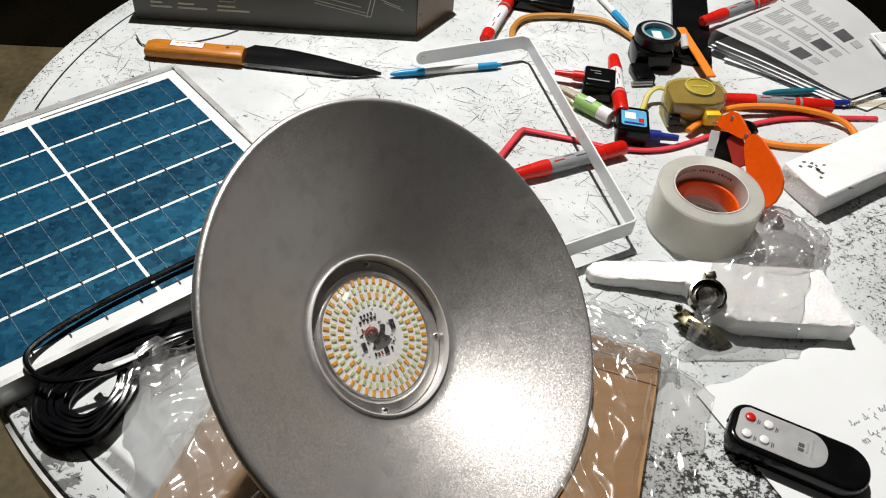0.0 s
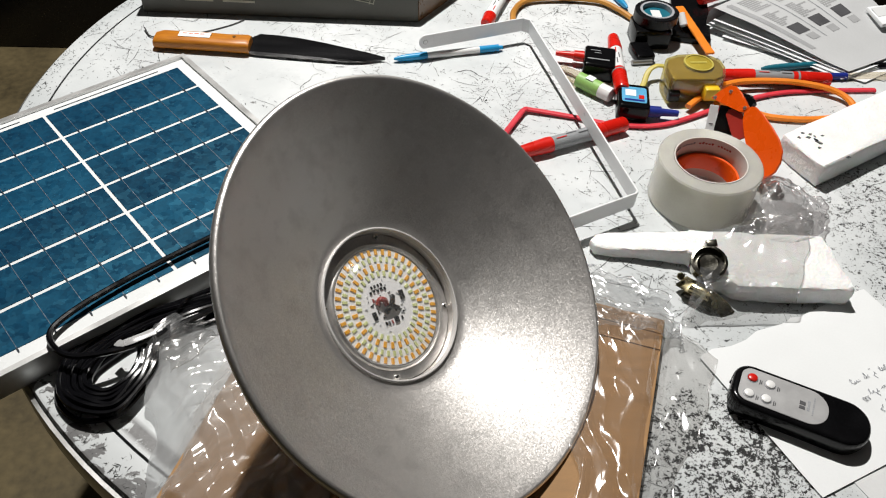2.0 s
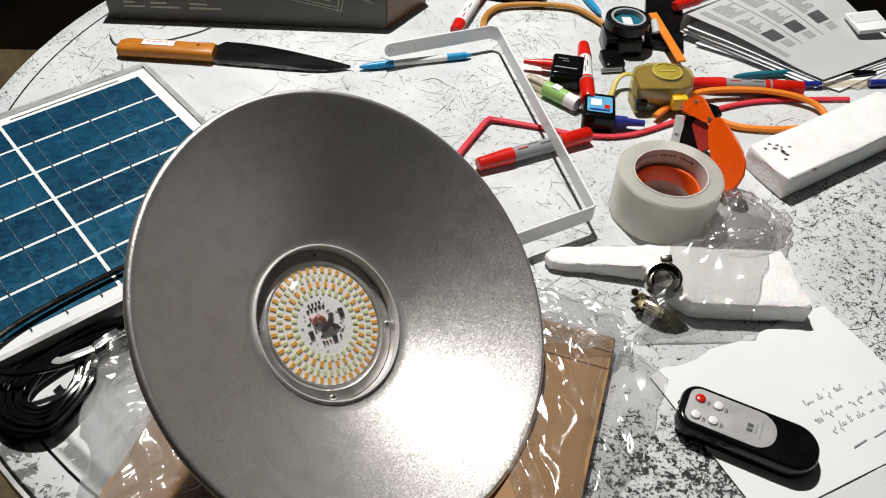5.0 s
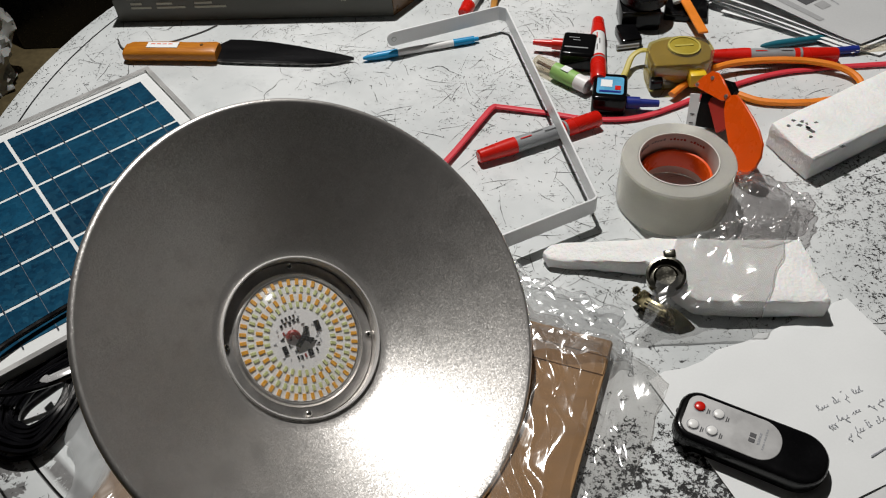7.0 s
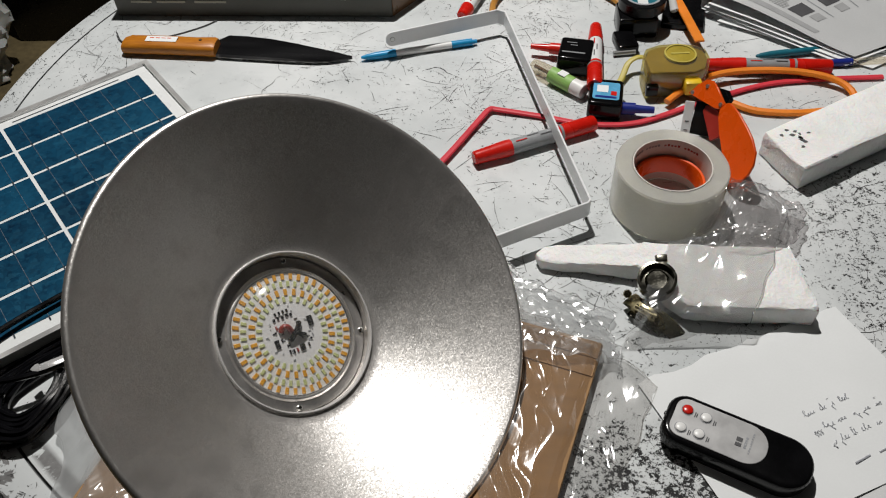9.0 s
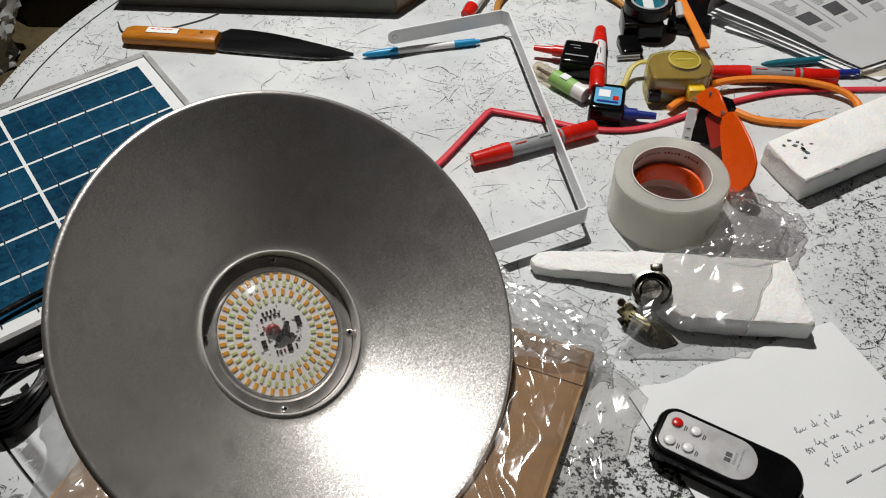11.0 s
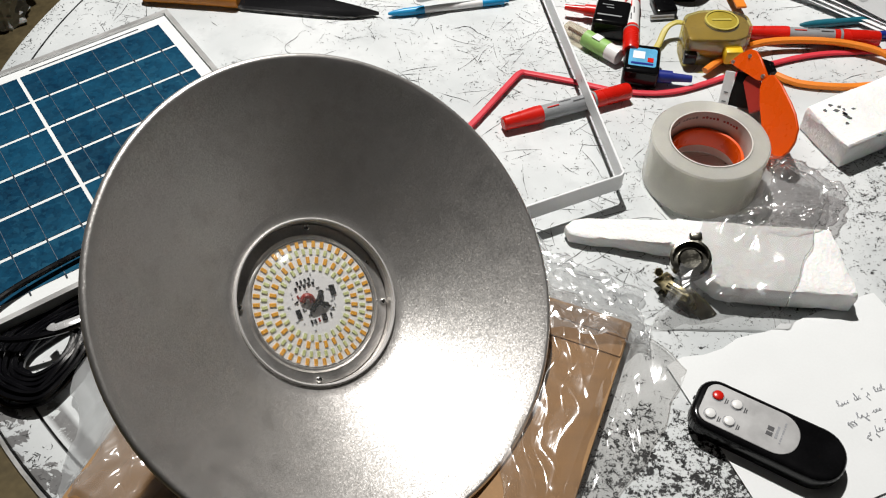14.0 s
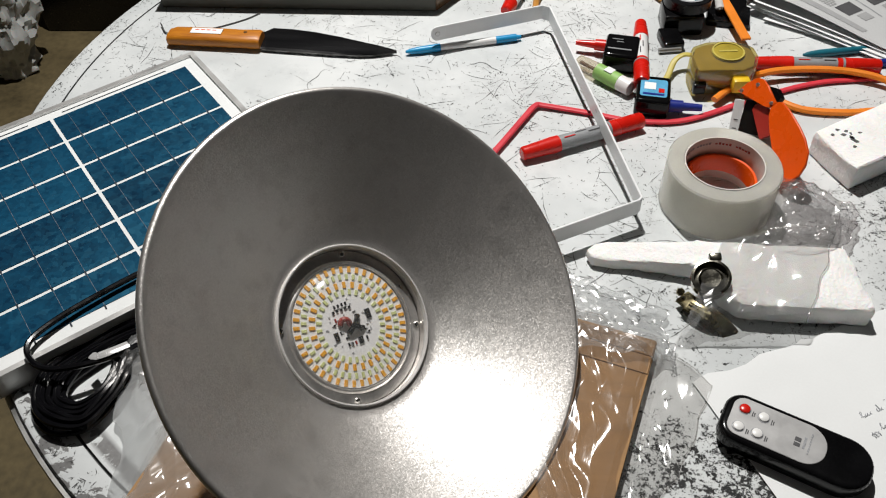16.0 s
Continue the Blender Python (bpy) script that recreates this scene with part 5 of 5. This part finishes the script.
def bag(name, corners, n, lift, amp, f, seed, material, label, ragged=0.012, run=0.32, facets=False):
    jig = random.Random(int(seed * 10))
    A, B, C, D = [Vector(c) for c in corners]
    bm = bmesh.new()
    g3 = []
    for j in range(n + 1):
        row = []
        for i in range(n + 1):
            u, v = i / n, j / n
            p = (A * (1 - u) + B * u) * (1 - v) + (D * (1 - u) + C * u) * v
            e = min(u, v, 1 - u, 1 - v)
            k = max(0, 1 - e * 8)
            if facets:
                p += Vector((jig.uniform(-1, 1), jig.uniform(-1, 1))) * 0.30 * (B - A).length / n
            p += Vector((noise.noise((u * 6 + seed, v * 6, 1)), noise.noise((u * 6, v * 6 + seed, 7)))) * ragged * k
            z = lift(p.x, p.y) + amp * crumple(p.x, p.y, seed, f, run) * (0.35 + 0.65 * min(1, e * 5))
            if facets:
                z += 0.0016 * jig.random()
            row.append(bm.verts.new((p.x, p.y, T + 0.0006 + z)))
        g3.append(row)
    for j in range(n):
        for i in range(n):
            q = (g3[j][i], g3[j][i + 1], g3[j + 1][i + 1], g3[j + 1][i])
            if facets:
                k = jig.choice((0, 1))
                bm.faces.new((q[k], q[k + 1], q[k + 2])), bm.faces.new((q[k], q[k + 2], q[(k + 3) % 4]))
            else:
                bm.faces.new(q)
    tops = [[v.co.copy() for v in row] for row in g3]
    made = thing(name, pose(0, 0, 0), label, "plastic bag", "plastic bags")
    part("film", bm, material, made, smooth=not facets)
    part("hem", tube([c for c in tops[-1]], 0.0005, 5), material, made)
    part("side_fold", tube([row[-1] for row in tops], 0.0005, 5), material, made)
    return made


over_kraft = lambda x, y: 0.0152 * inside_kraft(x, y)
bag("clear_bag", [(0.085, 0.27), (0.128, 0.275), (0.240, 0.462), (0.115, 0.560)], 150, over_kraft, 0.0100, 62, 2.3, M_FILM, "crinkled clear plastic bag over the kraft package", run=0.55)


def foam_lift(x, y):
    k = 0.0
    if 0.235 < x < 0.38 and 0.515 < y < 0.597:
        k = 1.0
    d = min(x - 0.225, 0.385 - x, y - 0.505, 0.607 - y)
    return 0.0245 * max(0.0, min(1.0, 0.35 + d / 0.016)) + 0.046 * max(0, 1 - math.hypot(x - 0.333, y - 0.640) / 0.055) ** 0.7


bag("clear_bag", [(0.212, 0.497), (0.316, 0.511), (0.386, 0.652), (0.286, 0.642)], 130, foam_lift, 0.010, 58, 6.1, M_FILM_DULL, "crumpled clear plastic bag over the foam offcut", ragged=0.005, run=0.6)
heap = lambda x, y: 0.010 + 0.026 * max(0, 1 - math.hypot(x - 0.338, y - 0.642) / 0.05)
bag("clear_bag", [(0.293, 0.604), (0.360, 0.582), (0.400, 0.645), (0.338, 0.690)], 36, heap, 0.020, 60, 4.4, M_HEAP, "bunched end of a clear plastic bag against the tape roll", ragged=0.005, run=0.8, facets=True)
mouth = lambda x, y: 0.004 + over_kraft(x, y)
bag("clear_bag", [(0.110, 0.490), (0.214, 0.476), (0.206, 0.530), (0.112, 0.592)], 24, mouth, 0.010, 40, 3.3, M_MOUTH, "open mouth of a clear plastic bag beside the kraft package", run=0.5, facets=True)
left_lift = lambda x, y: over_kraft(x, y) + 0.016 * max(0, 1 - math.hypot(x + 0.19, y - 0.45) / 0.09)
bag("milky_bag", [(-0.205, 0.335), (-0.075, 0.30), (-0.120, 0.53), (-0.232, 0.478)], 110, left_lift, 0.012, 62, 9.7, M_MILKY, "milky translucent plastic bag beside the cable coil", run=0.8)

bag("film_scrap", [(-0.236, 0.450), (-0.203, 0.438), (-0.176, 0.474), (-0.204, 0.488)], 9, lambda x, y: 0.022, 0.012, 60, 7.7, M_FILM, "scrap of shiny clear film at the cable tie", run=0.8, facets=True)

# chrome clamp inside the bag
cl = thing("hose_clamp", pose(0.246, 0.551, T + 0.026, 18, -10, 0), "dark chrome ring clamp with a screw in a clear bag", "clamp")
part("ring", lathe([(0.0138, -0.006), (0.0160, -0.006), (0.0166, 0.000), (0.0162, 0.0055), (0.0140, 0.006)], 40, closed=True), M_DARK_CHROME, cl)
part("inner_disc", lathe([(0, 0.0025), (0.008, 0.003), (0.010, 0.001), (0.0139, 0.0005)], 32), M_DARK_CHROME, cl, "dark shiny inner disc")
part("lug", block(0.010, 0.007, 0.008, 0.001, m=pose(0.006, 0.018, -0.002)), M_DARK_CHROME, cl)
part("screw", rod([(0, 0), (0, 0.0028), (0.016, 0.0028), (0.016, 0.0045), (0.019, 0.0045), (0.019, 0)]), M_BRASS, cl).matrix_basis = pose(-0.020, -0.019, -0.004, 0, 0, -38)
strap = spline([(-0.024, -0.008, -0.012), (-0.018, -0.017, -0.006), (-0.008, -0.026, -0.004), (0.004, -0.037, -0.009), (0.012, -0.046, -0.017)], 6)
part("strap_end", tube(strap, 0.0009, 8, 8.0), M_BRASS, cl, "tarnished brass strap end")
part("strap_end", tube([p + Vector((-0.004, -0.006, -0.003)) for p in strap[4:18]], 0.0008, 8, 5.0), M_DARK_CHROME, cl)
part("bolt_head", lathe([(0, 0.004), (0.003, 0.004), (0.0038, 0.003), (0.0038, 0)], 6), M_BRASS, cl, "small brass bolt head").matrix_basis = pose(-0.025, -0.006, -0.006, 25, -10, 0)

# ---- black cable ----
rng = random.Random(8)
coil = thing("cable_coil", pose(0, 0, 0), "coil of glossy black cable with a silver tie", "cable")
LINE = [(-0.110, 0.566), (-0.150, 0.544), (-0.182, 0.525), (-0.212, 0.511), (-0.241, 0.497), (-0.270, 0.474), (-0.286, 0.452), (-0.284, 0.430), (-0.270, 0.418), (-0.251, 0.418), (-0.237, 0.434), (-0.232, 0.452), (-0.231, 0.470), (-0.219, 0.489), (-0.200, 0.502), (-0.165, 0.520), (-0.120, 0.548)]
for k in range(18):
    lane, layer = k % 6 - 2.5, k // 6
    pts = []
    for i, (x, y) in enumerate(LINE):
        (xa, ya), (xb, yb) = LINE[max(i - 1, 0)], LINE[min(i + 1, len(LINE) - 1)]
        n = Vector((ya - yb, xb - xa, 0)).normalized()
        tight = 0.62 if 10 <= i <= 13 else (0.72 if i == 3 else 1.0)
        off = (lane * 0.0040 + rng.uniform(-0.0030, 0.0030) + 0.0018 * (layer % 2)) * tight
        pts.append(Vector((x, y, T + 0.0032 + 0.0040 * layer + rng.uniform(0, 0.0034) + (0.004 if 10 <= i <= 13 else 0))) + n * off)
    part("winding", tube(spline(pts, 7), 0.0021, 7), M_CABLE, coil)
loop = spline([(-0.150, 0.615, T + 0.0285), (-0.196, 0.583, T + 0.0275), (-0.257, 0.533, T + 0.0275), (-0.296, 0.492, T + 0.029), (-0.306, 0.466, T + 0.030), (-0.285, 0.449, T + 0.027), (-0.245, 0.462, T + 0.022), (-0.205, 0.490, T + 0.020), (-0.160, 0.525, T + 0.016)], 10)
part("loose_loop", tube(loop, 0.0026, 8), M_CABLE, coil, "loose black cable looping over the panel edge")
ring = [Vector((-0.213 + 0.0130 * math.cos(a) * 0.5, 0.509 + 0.0150 * math.cos(a), T + 0.009 + 0.0115 * math.sin(a))) for a in [2 * math.pi * k / 20 for k in range(21)]]
part("tie", tube(ring, 0.0012, 6), M_BLACK, coil, "black wire tie")
wrap = bmesh.new()
rings = []
for q in range(7):
    c = Vector((-0.2330 + 0.0036 * q, 0.4655 + 0.0048 * q, T + 0.0115))
    n, r = Vector((0.8, -0.6, 0)), 0.0125 - 0.0008 * abs(q - 3)
    rings.append([wrap.verts.new(c + (n * math.cos(a) + Vector((0, 0, 1)) * math.sin(a)) * r * rng.uniform(0.82, 1.22)) for a in [2 * math.pi * k / 13 for k in range(13)]])
for ra, rb in zip(rings, rings[1:]):
    for k in range(13):
        j = (k + 1) % 13
        wrap.faces.new((ra[k], ra[j], rb[j])), wrap.faces.new((ra[k], rb[j], rb[k]))
foil = part("tie", wrap, M_FOIL, coil, "crumpled shiny clear foil tie", smooth=False)
tail = spline([(-0.2285, 0.476, T + 0.024), (-0.240, 0.466, T + 0.027), (-0.250, 0.463, T + 0.025), (-0.256, 0.466, T + 0.022)], 6)
part("tie", tube(tail, 0.0009, 6, 4.0), M_TIE, coil)

# ---- beyond the table ----
# Right of x = 0 the body is added, standing for floor in shade.
cab = thing("cabinet_and_floor_shade", pose(0.50, 2.43, 0), "long low black cabinet standing in the dark", "cabinet")
part("body", block(3.44, 0.62, 0.75, 0.01), M_BLACK_MATT, cab)
part("shelf_edge", block(1.0, 0.012, 0.02, 0.002, m=pose(0, -0.317, 0.30)), M_BLACK, cab)
wb = bmesh.new()
lathe([(0, 0), (0.055, 0), (0.078, 0.012), (0.088, 0.05), (0.108, 0.12), (0.128, 0.20), (0.125, 0.29), (0.14, 0.36), (0.11, 0.40), (0.0, 0.405)], 72, bm=wb)
bmesh.ops.subdivide_edges(wb, edges=[e for e in wb.edges if abs(e.verts[0].co.z - e.verts[1].co.z) > 0.03], cuts=5, use_grid_fill=True)
for v in wb.verts:
    q = v.co * 11
    k = 0.92 + 0.40 * noise.noise(q) + 0.35 * (0.4 - abs(noise.noise(q * 2.3))) + 0.16 * noise.noise(q * 5.5)
    v.co.x, v.co.y = v.co.x * k * 0.84, v.co.y * k * 0.84
sack = thing("plastic_sack", pose(-1.235, 1.93, 0), "white knotted plastic carrier bag standing on the floor", "bag")
part("body", wb, M_BAG_WHITE, sack)
part("label", block(0.12, 0.004, 0.10, 0.001, m=pose(0.02, -0.12, 0.30, -8, 0, 6)), M_TEAL, sack, "dark teal printed panel")
